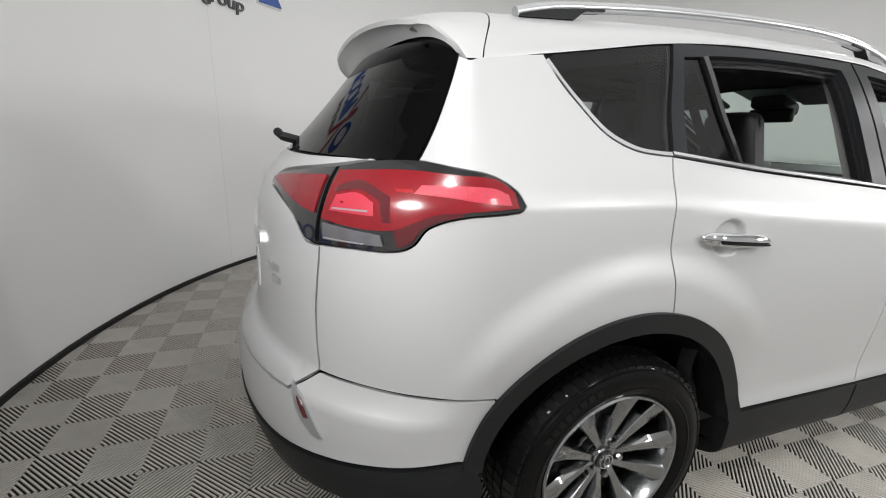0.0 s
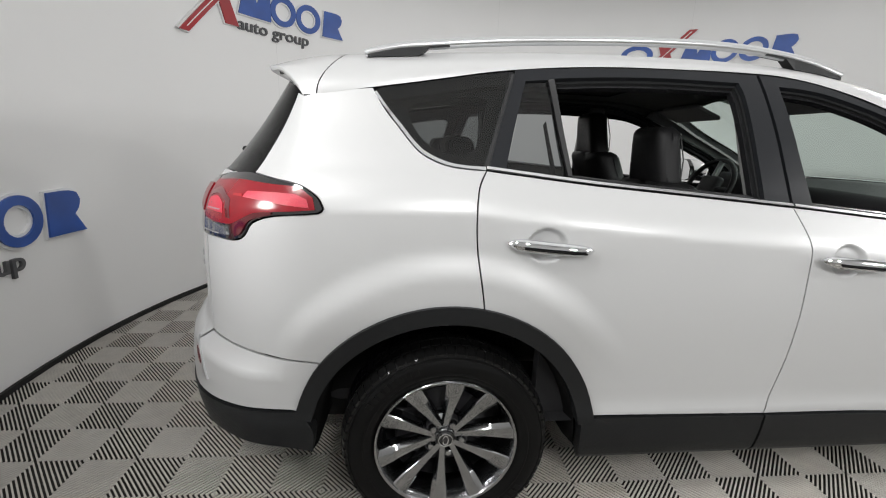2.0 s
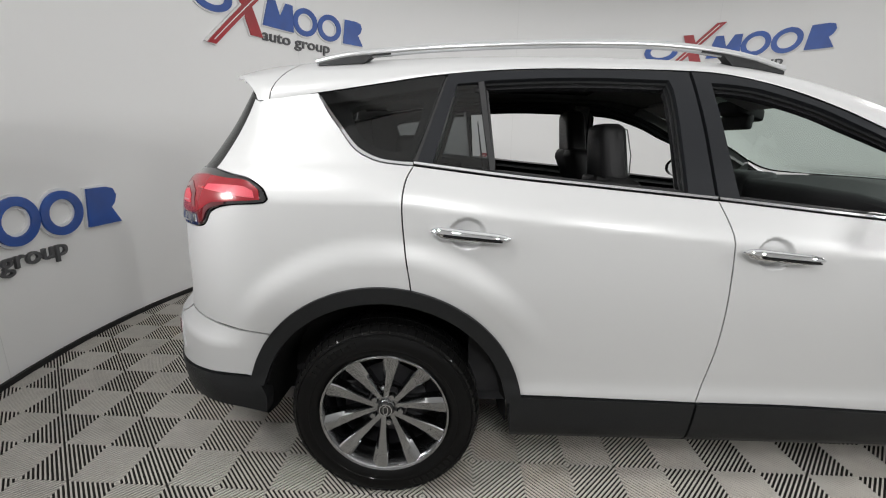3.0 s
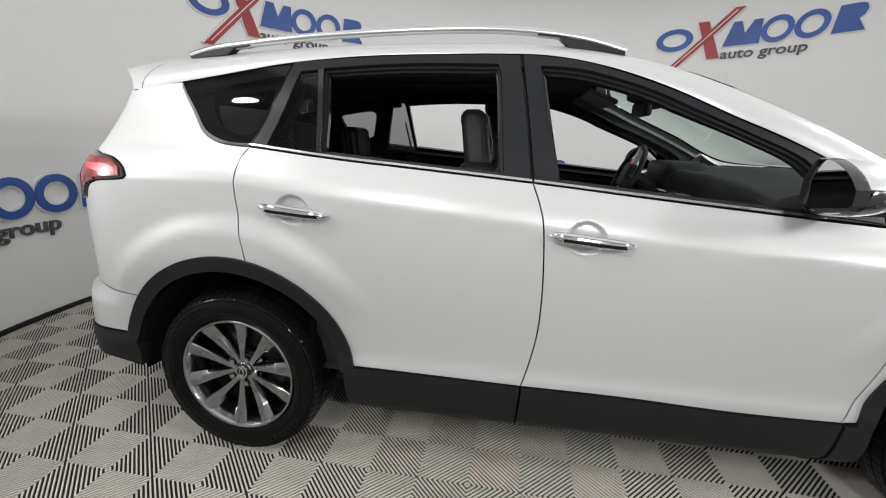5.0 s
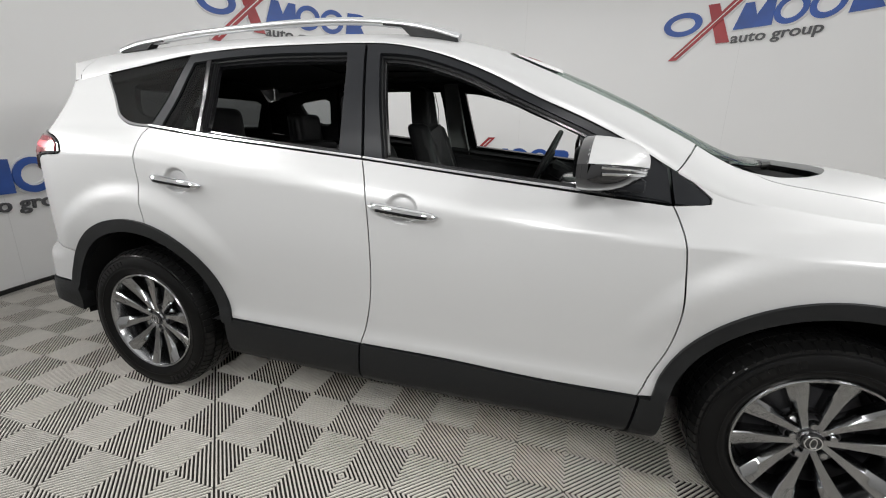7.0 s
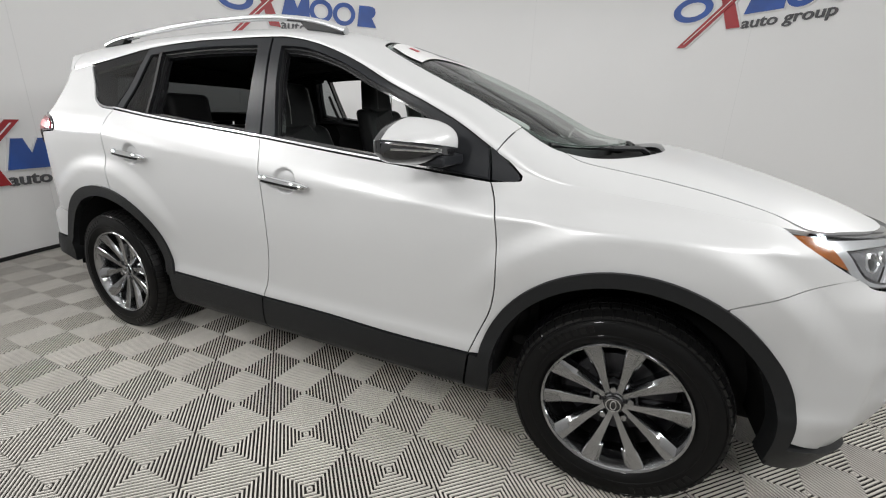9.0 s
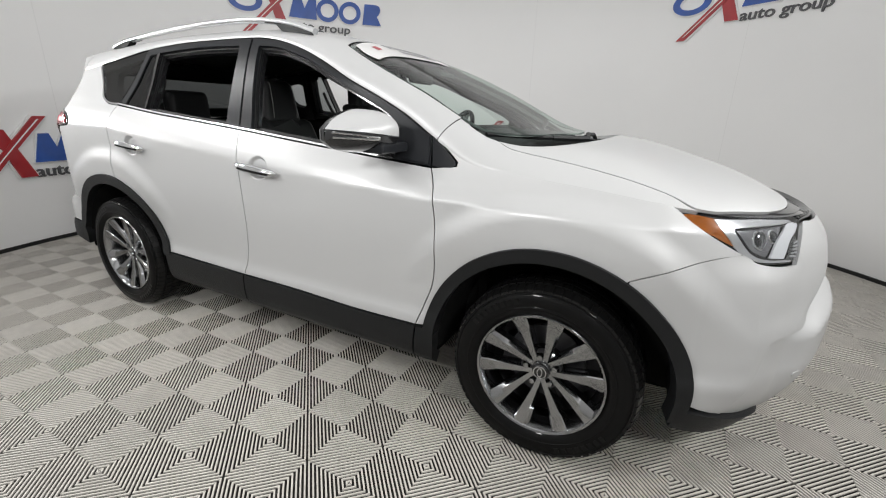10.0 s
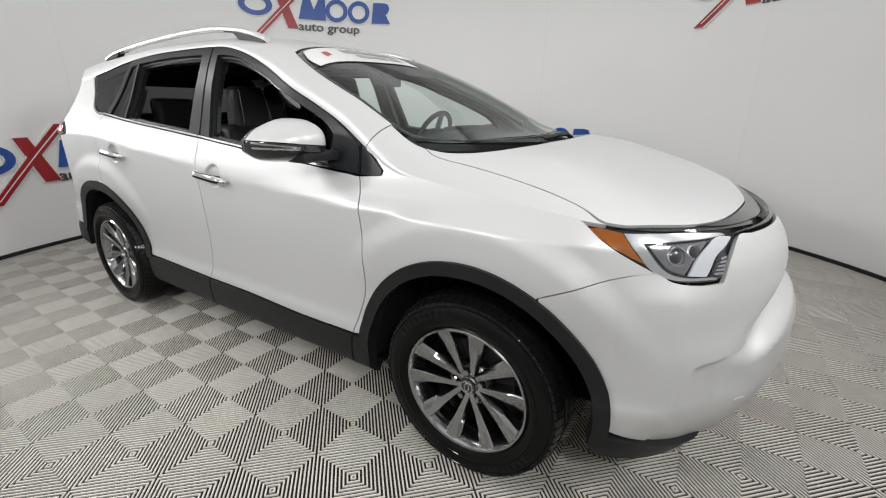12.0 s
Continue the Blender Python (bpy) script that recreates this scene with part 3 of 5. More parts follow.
    panel("fixed_pane", tri, flank, TINT, door, off=-0.008, depth=0.004, gap=0.0, side=s, label="dark tinted triangular pane")
    panel("division_bar", [(0.352, 1.231), (0.366, 1.231), (0.331, 1.527), (0.311, 1.522)], flank, GLOSSBLACK, door, off=0.003, depth=0.02, gap=0.0, side=s)
    strip = [(0.10, 1.246), (0.43, belt(0.43) + 0.003), (0.70, belt(0.70) + 0.003), (1.106, belt(1.106) + 0.003), (1.106, belt(1.106) + 0.0105), (0.70, belt(0.70) + 0.0105), (0.43, belt(0.43) + 0.0105), (0.10, 1.2535)]
    panel("chrome_strip", strip, flank, BRIGHT, door, off=0.006, depth=0.012, gap=0.0, grid=0.02, side=s)
    handle(door, 0.292, 1.030, s)
    # front door
    front = MID + [(1.186, belt(1.186)), (1.56, belt(1.56)), (1.996, belt(1.996))] + FRONTGAP[::-1] + [(1.83, 0.417), (1.46, 0.430)]
    door = panel("front_door", front, flank, PAINT, car, grid=0.018, side=s, fine=((*DISHES[1], 0.075, 0.007),))
    ff = [(1.052, 1.575), (1.12, 1.571), (1.25, 1.552), (1.38, 1.515), (1.55, 1.451), (1.72, 1.371), (1.88, 1.303), (2.0, 1.245), (2.135, 1.166), (2.15, 1.10), (2.157, belt(2.157) + 0.004), (1.996, belt(1.996) + 0.004), (1.56, belt(1.56) + 0.004), (1.186, belt(1.186) + 0.004), (1.113, belt(1.113) + 0.004), (1.082, 1.38)]
    hole2 = [(1.117, 1.533), (1.20, 1.527), (1.289, 1.512), (1.467, 1.456), (1.637, 1.379), (1.80, 1.307), (1.92, 1.252), (1.985, 1.20), (1.990, belt(1.99) + 0.016), (1.56, belt(1.56) + 0.016), (1.188, belt(1.188) + 0.016), (1.150, 1.34)]
    panel("window_frame", ff, flank, PILLAR, door, off=-0.001, depth=0.035, holes=(hole2,), grid=0.03, side=s, label="satin black window frame")
    for hh in (hole, hole2):
        pts = [tuple(p) for p in inset(outline(hh, 0.03), -0.001)]
        inn = [tuple(p) for p in inset(outline(hh, 0.03), 0.007)]
        panel("window_seal", pts, flank, TRIM, door, off=-0.016, depth=0.03, holes=(inn,), gap=0.0, grid=0.03, side=s, bend=60)
        pts = [tuple(p) for p in inset(outline(hh, 0.03), 0.005)]
        inn = [tuple(p) for p in inset(outline(hh, 0.03), 0.015)]
        panel("run_channel", pts, flank, GLOSSBLACK, door, off=-0.028, depth=0.02, holes=(inn,), gap=0.0, grid=0.03, side=s, bend=60)
    strip = [(1.113, belt(1.113) + 0.003), (1.56, belt(1.56) + 0.003), (1.99, belt(1.99) + 0.003), (1.99, belt(1.99) + 0.0105), (1.56, belt(1.56) + 0.0105), (1.113, belt(1.113) + 0.0105)]
    panel("chrome_strip", strip, flank, BRIGHT, door, off=0.006, depth=0.012, gap=0.0, grid=0.02, side=s)
    handle(door, 1.300, 0.984, s)
    # front fender with its black corner piece
    fender = FRONTGAP + [(2.262, 1.064), (2.264, 1.078), (2.215, 1.118), (2.165, EDGE(2.165))] + [(x, EDGE(x) + 0.0035) for x in (2.22, 2.28, 2.35, 2.5, 2.6, 2.75, 2.9, 2.998)] + HEAD[1:4] + SEAM + arc(HF, FO - 0.02, polar(HF, (2.90, 0.774)), 170, 12)
    panel("front_fender", fender, flank, PAINT, car, grid=0.018, side=s)
    panel("corner_cover", [(2.163, 1.056), (2.245, 1.056), (2.262, 1.066), (2.256, 1.082), (2.20, 1.125), (2.142, 1.165), (2.152, 1.11)], flank, PILLAR, car, off=0.002, depth=0.014, side=s)
    # black lower cladding
    def band(c, ri, ro, a0, a1):
        return arc(c, ro, a0, a1) + arc(c, ri, a1, a0)
    lip = panel("wheel_arch_trim", band(HR, RI, RO, 9, 166), flank, TRIM, car, off=0.012, depth=0.06, gap=0.001, side=s, label="black plastic wheel arch trim")
    panel("wheel_arch_trim", band(HF, FI, FO, -5, 174), flank, TRIM, car, off=0.012, depth=0.06, gap=0.001, side=s, label="black plastic wheel arch trim")
    def sill(u, z):
        p = flank(u, z)
        p.y += 0.07 * step(0.30, 0.18, z)
        return p
    panel("sill_trim", [(0.447, 0.442), (0.50, 0.440), (0.80, 0.436), (1.112, 0.431), (1.104, 0.31), (1.10, 0.205), (0.50, 0.205), (0.462, 0.27)], sill, TRIM, car, off=0.010, depth=0.05, side=s, label="black plastic sill trim")
    panel("sill_trim", [(1.116, 0.431), (1.46, 0.428), (1.83, 0.415), (2.138, 0.418), (2.127, 0.33), (2.11, 0.205), (1.103, 0.205), (1.108, 0.31)], sill, TRIM, car, off=0.010, depth=0.05, side=s, label="black plastic sill trim")
    panel("sill_trim", [(2.142, 0.418), (2.20, 0.418), (2.225, 0.40), (2.222, 0.32), (2.20, 0.225), (2.115, 0.205), (2.131, 0.33)], sill, TRIM, car, off=0.012, depth=0.05, side=s, label="black plastic sill trim")
    # dark inner shell and wheel houses
    shell = [(-0.60, 0.42), (-0.60, 1.20), (0.10, 1.22), (1.11, 1.14), (2.15, 1.04), (2.9, 0.98), (3.10, 0.90), (3.10, 0.42)] + arc(HF, 0.46, 8, 172) + [(2.1, 0.27), (0.52, 0.27)] + arc(HR, 0.46, 8, 170)
    panel("inner_shell", shell, flank, DARK, car, off=-0.022, depth=0.02, grid=0.06, side=s, bend=60)
    for hx, hz in HUBS:
        bm = bmesh.new()
        rows = []
        for k in range(25):
            a = math.radians(-4 + 188 * k / 24)
            rows.append([bm.verts.new((hx + r * math.cos(a), -y * s, hz + r * math.sin(a))) for r, y in ((0.445, 0.85), (0.43, 0.80), (0.42, 0.60), (0.10, 0.58))])
        for a, b in zip(rows, rows[1:]):
            for j in range(3):
                bm.faces.new((a[j], a[j + 1], b[j + 1], b[j]))
        bmesh.ops.recalc_face_normals(bm, faces=bm.faces)
        part("wheel_house", bm, DARK, car, smooth=True)
    # tail lamp
    lamp = panel("tail_lamp", TAILOUT, flank, SMOKE, car, off=0.006, depth=0.02, grid=0.02, gap=0.003, side=s, label="red and smoked wraparound tail lamp")
    panel("red_lens", [(-0.388, 1.127), (-0.395, 1.158), (-0.436, 1.182), (-0.54, 1.189), (-0.70, 1.194), (-0.885, 1.181), (-0.888, 1.120), (-0.889, 1.074), (-0.80, 1.068), (-0.70, 1.072), (-0.655, 1.089), (-0.60, 1.112), (-0.53, 1.119)], flank, RED, lamp, off=0.011, depth=0.006, grid=0.02, gap=0.0, side=s)
    panel("bright_lens", [(-0.405, 1.132), (-0.412, 1.154), (-0.45, 1.165), (-0.56, 1.168), (-0.64, 1.166), (-0.655, 1.150), (-0.56, 1.145), (-0.50, 1.139)], flank, PINKRED, lamp, off=0.0122, depth=0.004, grid=0.02, gap=0.0, side=s)
    panel("bright_lens", [(-0.745, 1.098), (-0.752, 1.124), (-0.80, 1.140), (-0.86, 1.130), (-0.868, 1.096)], flank, PINKRED, lamp, off=0.0122, depth=0.004, grid=0.02, gap=0.0, side=s)
    panel("dark_lens", [(-0.53, 1.113), (-0.615, 1.089), (-0.648, 1.050), (-0.676, 1.036), (-0.692, 1.072), (-0.65, 1.091), (-0.60, 1.113), (-0.53, 1.121)], flank, DEEPRED, lamp, off=0.0105, depth=0.006, grid=0.02, gap=0.0, side=s)
    panel("light_guide", [(-0.70, 1.088), (-0.715, 1.140), (-0.80, 1.165), (-0.862, 1.150), (-0.866, 1.136), (-0.80, 1.147), (-0.738, 1.130), (-0.722, 1.088)], flank, DEEPRED, lamp, off=0.0125, depth=0.004, grid=0.02, gap=0.0, side=s)
    panel("bright_guide", [(-0.762, 1.105), (-0.860, 1.100), (-0.860, 1.104), (-0.762, 1.109)], flank, LAMPSILVER, lamp, off=0.0135, depth=0.003, grid=0.02, gap=0.0, side=s)
    panel("bright_guide", [(-0.655, 1.150), (-0.70, 1.150), (-0.705, 1.156), (-0.66, 1.157)], flank, REDREFLECT, lamp, off=0.0135, depth=0.003, grid=0.02, gap=0.0, side=s)
    panel("clear_lens", [(-0.875, 1.028), (-0.80, 1.032), (-0.712, 1.036), (-0.722, 1.060), (-0.882, 1.066)], flank, CLEARLENS, lamp, off=0.011, depth=0.005, grid=0.02, gap=0.0, side=s)
    panel("bright_guide", [(-0.872, 1.031), (-0.76, 1.034), (-0.76, 1.037), (-0.872, 1.034)], flank, LAMPSILVER, lamp, off=0.0125, depth=0.003, grid=0.02, gap=0.0, side=s)
    lamp = panel("tail_lamp", TAILIN, flank, SMOKE, car, off=0.006, depth=0.02, grid=0.02, gap=0.003, side=s, label="red and smoked wraparound tail lamp")
    panel("red_lens", [(-0.916, 1.082), (-0.98, 1.092), (-1.08, 1.118), (-1.17, 1.134), (-1.13, 1.147), (-0.95, 1.166), (-0.918, 1.168)], flank, RED, lamp, off=0.011, depth=0.006, grid=0.02, gap=0.0, side=s)
    # head lamp
    lamp = panel("head_lamp", HEAD, flank, SMOKE, car, off=-0.018, depth=0.03, grid=0.02, gap=0.001, side=s, label="clear wraparound head lamp with amber corner")
    for nm, pts, mat, off in (
            ("turn_lens", [(3.020, 0.992), (3.073, 0.993), (3.145, 0.985), (3.164, 0.949), (3.190, 0.908), (3.149, 0.926), (3.080, 0.964)], AMBER, -0.006),
            ("bezel", [(3.152, 0.985), (3.172, 0.947), (3.205, 0.893), (3.250, 0.868), (3.400, 0.853), (3.40, 0.860), (3.300, 0.868), (3.250, 0.884), (3.222, 0.920), (3.205, 0.962), (3.31, 0.964), (3.42, 0.962), (3.50, 0.962), (3.480, 0.968), (3.33, 0.981)], LAMPSILVER, -0.010),
            ("projector", [(3.222, 0.956), (3.236, 0.920), (3.260, 0.890), (3.302, 0.874), (3.342, 0.912), (3.415, 0.957), (3.313, 0.957)], CLEARLENS, -0.013),
            ("light_guide", [(3.505, 0.953), (3.467, 0.938), (3.408, 0.913), (3.362, 0.866), (3.308, 0.872), (3.348, 0.915), (3.425, 0.954), (3.47, 0.960)], LAMPWHITE, -0.005),
            ("marker", [(3.434, 0.922), (3.452, 0.922), (3.408, 0.856), (3.372, 0.864), (3.412, 0.910)], SMOKE, -0.006)):
        panel(nm, pts, flank, mat, lamp, off=off, depth=0.006, grid=0.02, gap=0.0, side=s)
    for k in range(5):
        t = k / 5
        panel("marker_rib", [(3.386 + 0.045 * t, 0.868 + 0.045 * t), (3.414 + 0.034 * t, 0.866 + 0.05 * t), (3.417 + 0.034 * t, 0.871 + 0.05 * t), (3.389 + 0.045 * t, 0.873 + 0.045 * t)], flank, LAMPSILVER, lamp, off=-0.003, depth=0.003, grid=0.02, gap=0.0, side=s)
    panel("cover", HEAD, flank, COVER, lamp, off=0.001, depth=0.004, grid=0.02, gap=0.002, side=s)
    for u, z, r in ((3.292, 0.925, 0.025), (3.352, 0.932, 0.019)):
        c, o = flank(u, z), flank(u, z + 0.002)
        n = (flank(u + 0.002, z) - c).cross(o - c).normalized()
        if n.y > 0:
            n = -n
        to = Matrix.Translation(c - 0.014 * n) @ Vector((0, -1, 0)).rotation_difference(n).to_matrix().to_4x4()
        lens = lathe([(0.0001, -0.006), (r * 0.6, -0.004), (r * 0.92, 0.003), (r * 0.92, 0.008)], 24, False)
        ringm = lathe([(r * 0.9, 0.002), (r * 1.0, -0.004), (r * 1.12, -0.002), (r * 1.2, 0.006)], 24, False)
        for nm, bm, mat in (("projector_lens", lens, SMOKE), ("projector_ring", ringm, CHROME)):
            bm.transform(to)
            if s < 0:
                bmesh.ops.scale(bm, vec=(1, -1, 1), verts=bm.verts)
                bmesh.ops.reverse_faces(bm, faces=bm.faces)
            part(nm, bm, mat, lamp, smooth=True)
    # door cards, dark, and the grey inner pillars
    card = [(0.30, 0.40), (2.12, 0.40), (2.10, 1.05), (1.56, 1.095), (1.10, 1.14), (0.30, 1.21)]
    panel("door_card", card, flank, CABIN, car, off=-0.085, depth=-0.05, grid=0.08, side=s, bend=70)
    panel("sill_ledge", [(0.30, 1.235), (1.10, 1.160), (1.56, 1.118), (2.10, 1.07), (2.10, 1.03), (1.56, 1.08), (1.10, 1.12), (0.30, 1.19)], flank, CABIN, car, off=-0.03, depth=0.06, grid=0.06, side=s, bend=70)
    panel("inner_pillar", [(1.01, 1.14), (1.15, 1.13), (1.115, 1.35), (1.09, 1.58), (1.00, 1.58), (0.995, 1.35)], flank, CABINGREY, car, off=-0.045, depth=0.03, grid=0.05, side=s)
    panel("inner_pillar", [(0.10, 1.22), (0.345, 1.22), (0.30, 1.54), (0.20, 1.55)], flank, CABIN, car, off=-0.05, depth=0.03, grid=0.05, holes=([(0.165, 1.25), (0.335, 1.235), (0.30, 1.515), (0.245, 1.51)],), side=s)

    # dark rail inside the roof edge
    xs = [-0.30 + 2.42 * k / 22 for k in range(23)]
    panel("cant_rail", [(x, EDGE(x) - 0.034) for x in xs] + [(x, EDGE(x) + 0.0105) for x in xs[::-1]], flank, CABIN, car, off=-0.020, depth=0.018, gap=0.0, grid=0.05, side=s, bend=60)

# tail: gate, window, bumper
low = [(-1.419, 0.598), (-1.20, 0.598), (-0.956, 0.609), (-0.889, 0.671), (-0.906, 0.75), (-0.910, 0.83), (-0.903, 0.91), (-0.897, 1.006), (-0.945, 1.009), (-0.98, 1.040), (-1.014, 1.067), (-1.10, 1.097), (-1.198, 1.118), (-1.197, 1.145), (-1.145, 1.166), (-0.95, 1.194), (-0.80, 1.216), (-0.90, 1.216), (-1.10, 1.211), (-1.419, 1.211)]
gate = panel("tailgate", low + [(-2.84 - a, b) for a, b in low[::-1]], flank, PAINT, car)
panel("gate_lining", [(a, b) for a, b in low if b < 1.2] + [(-1.419, 1.19)] + [(-2.84 - a, b) for a, b in low[::-1] if b < 1.2], flank, DARK, gate, off=-0.02, depth=0.004, gap=0.006, grid=0.06)
panel("rear_window", [(-0.675, 1.215), (-0.66, 1.245), (-0.605, 1.35), (-0.545, 1.462), (-0.75, 1.500), (-1.42, 1.522), (-2.09, 1.500), (-2.295, 1.462), (-2.235, 1.35), (-2.18, 1.245), (-2.165, 1.215), (-1.42, 1.215)], flank, DARKTINT, gate, off=-0.003, depth=0.005, label="dark tinted rear window")
ring_o = [(-0.60, 1.20), (-0.53, 1.45), (-0.72, 1.548), (-1.42, 1.575), (-2.12, 1.548), (-2.31, 1.45), (-2.24, 1.20), (-1.42, 1.19)]
ring_i = [(-0.735, 1.262), (-0.70, 1.36), (-0.665, 1.43), (-0.75, 1.455), (-1.42, 1.468), (-2.09, 1.455), (-2.175, 1.43), (-2.14, 1.36), (-2.105, 1.262), (-1.42, 1.255)]
panel("gate_inner_frame", ring_o, flank, CABIN, gate, off=-0.022, depth=0.02, holes=(ring_i,), gap=0.0, grid=0.05, bend=60)
plate = [(-1.27, 0.90), (-1.57, 0.90), (-1.57, 0.76), (-1.27, 0.76)]
panel("number_plate", plate, flank, STICKER, gate, off=0.004, depth=0.004)
panel("plate_bar", [(-1.32, 0.86), (-1.52, 0.86), (-1.52, 0.80), (-1.32, 0.80)], flank, INK, gate, off=0.006, depth=0.002)
panel("gate_trim", [(-1.20, 0.975), (-1.64, 0.975), (-1.66, 0.93), (-1.18, 0.93)], flank, CHROME, gate, off=0.012, depth=0.012)
for k, (a, b) in enumerate(((-1.07, -1.13), (-1.065, -1.11))):
    panel("gate_badge", [(a, 0.905 - 0.035 * k), (b, 0.905 - 0.035 * k), (b, 0.885 - 0.035 * k), (a, 0.885 - 0.035 * k)], flank, CHROME, gate, off=0.006, depth=0.006, gap=0)
bump = [(-1.419, 0.594), (-1.20, 0.594), (-0.954, 0.605), (-0.886, 0.668), (-0.74, 0.672), (-0.56, 0.667), (-0.405, 0.654)] + arc(HR, RO - 0.02, polar(HR, (-0.405, 0.654)), 164, 6) + [(-0.50, 0.492), (-0.62, 0.494), (-0.81, 0.470), (-1.03, 0.440), (-1.419, 0.430)]
bumper = panel("rear_bumper", bump + [(-2.84 - a, b) for a, b in bump[::-1]], flank, PAINT, car)
low = [(-0.465, 0.489), (-0.62, 0.490), (-0.81, 0.466), (-1.03, 0.436), (-1.419, 0.426), (-1.419, 0.30), (-1.10, 0.32), (-0.88, 0.352), (-0.70, 0.375), (-0.55, 0.372), (-0.43, 0.345), (-0.425, 0.42)]
panel("lower_valance", low, flank, TRIM, bumper, off=0.006, depth=0.06, label="black plastic lower valance")
panel("lower_valance", low, flank, TRIM, bumper, off=0.006, depth=0.06, side=-1, label="black plastic lower valance")
for s in (1, -1):
    r = panel("reflector_pocket", [(-0.945, 0.632), (-0.895, 0.605), (-0.862, 0.565), (-0.828, 0.520), (-0.858, 0.516), (-0.91, 0.565)], flank, LAMPSILVER, bumper, off=0.005, depth=0.01, gap=0.0, side=s)
    panel("reflector", [(-0.915, 0.607), (-0.893, 0.590), (-0.872, 0.562), (-0.884, 0.560), (-0.905, 0.587)], flank, DEEPRED, r, off=0.008, depth=0.006, gap=0.0, side=s)

# roof, spoiler, windscreen, hood
PILLAR_IN = [(1.62, -0.676), (1.74, -0.705), (1.85, -0.722), (1.97, -0.725), (2.08, -0.716), (2.20, -0.697)]
flip = lambda pts: [(a, -b) for a, b in pts]
half_roof = [(0.3, -0.80), (1.1, -0.80), (1.55, -0.80), (1.95, -0.80), (2.161, -0.80), (2.221, -0.702)] + PILLAR_IN[4::-1] + [(1.60, -0.66), (1.53, -0.40), (1.47, 0.0)]


def roof_end(e):
    """x of the roof's rear edge, e from the middle (0) to the side (1)."""
    return -0.340 - 0.066 * step(0.55, 1.0, e)


glass_roof = dk([(0.30, -0.50), (1.10, -0.50), (1.15, 0.0), (1.10, 0.50), (0.30, 0.50), (0.29, 0)])
roof = panel("roof", dk(half_roof + flip(half_roof[-2::-1])) + [(roof_end(abs(v)), 0.8 * v) for v in (1, 0.93, 0.85, 0.75, 0.6, 0.4, 0, -0.4, -0.6, -0.75, -0.85, -0.93, -1)], deck, PAINT, car, depth=0.003, gap=0.001, holes=(glass_roof,))
panel("roof_lining", dk([(0.3, -0.80), (1.1, -0.80), (1.45, -0.79), (1.50, -0.60), (1.46, -0.30), (1.44, 0.0), (1.46, 0.30), (1.50, 0.60), (1.45, 0.79), (1.1, 0.80), (0.3, 0.80), (-0.34, 0.78), (-0.33, 0.0), (-0.34, -0.78)]), deck, HEADLINER, roof, off=-0.014, depth=0.004, gap=0.004, grid=0.05)
panel("sunroof", glass_roof, deck, GLOSSBLACK, roof, off=-0.001, depth=0.015, label="dark glass sunroof panel")


def spoiler_mesh():
    """A wing that runs out behind the roof, with cheeks that turn down at both ends."""
    bm = bmesh.new()
    n, cols = 40, []
    for k in range(n + 1):
        v = -0.80 + 1.6 * k / n
        e = abs(v) / 0.8
        lead = deck(roof_end(e) - 0.003, v)
        mid = 1 - min(e / 0.75, 1.0) ** 2
        tip = Vector((-0.645 + 0.165 * e ** 2.2, lead.y * 0.93, 1.538 + 0.032 * mid))
        if e > 0.84:
            q = (e - 0.84) / 0.16
            tip = tip.lerp(Vector((-0.448, lead.y * 1.0, 1.448)), q ** 1.1)
        under = Vector((-0.570 + 0.120 * e * e, lead.y * 0.96, 1.518 - 0.072 * e ** 5))
        col = []
        for j in range(6):
            t = j / 5
            p = lead.lerp(tip, t)
            p.z += 0.010 * math.sin(math.pi * t) * (1 - e ** 4)
            col.append(p)
        low = tip + Vector((0.004, 0, -0.011))
        for j in range(4):
            p = low.lerp(under, j / 3)
            p.z += 0.008 * math.sin(math.pi * j / 3)
            col.append(p)
        cols.append([bm.verts.new(p) for p in col])
    for a, b in zip(cols, cols[1:]):
        for j in range(9):
            bm.faces.new((a[j], a[j + 1], b[j + 1], b[j]))
    bmesh.ops.recalc_face_normals(bm, faces=bm.faces)
    return bm


part("spoiler", spoiler_mesh(), PAINT, car, "white roof spoiler", True)
half_glass = [(1.477, 0.0), (1.537, -0.40), (1.607, -0.655), (1.627, -0.670), (1.74, -0.698), (1.85, -0.715), (1.97, -0.718), (2.08, -0.709), (2.215, -0.700), (2.355, -0.655), (2.45, -0.545), (2.51, -0.35), (2.55, 0.0)]
shield = panel("windscreen", dk(half_glass + flip(half_glass[-2:0:-1])), deck, CLEAR, car, off=-0.003, depth=0.005, label="clear windscreen")
band_pts = [(1.515, 0.22), (1.50, 0.0), (1.56, -0.40), (1.627, -0.635), (1.72, -0.672), (1.79, -0.672), (1.765, -0.40), (1.725, 0.0), (1.74, 0.17)]
edge_o = [Vector(p) for p in dk(half_glass + flip(half_glass[-2:0:-1]))]
panel("black_border", [tuple(p) for p in edge_o], deck, GLOSSBLACK, shield, off=-0.0095, depth=0.001, gap=0.0, holes=([tuple(p) for p in inset(edge_o, 0.020)],))
banner = panel("banner", dk(band_pts), deck, STICKER, shield, off=0.002, depth=0.001, gap=0, label="white sales banner strip across the glass")


def header(v, t):
    """x of a line across the banner, t from its upper to its lower edge."""
    a = abs(v)
    return (1 - t) * (1.50 + 0.36 * a * a) + t * (1.725 + 0.20 * a * a)


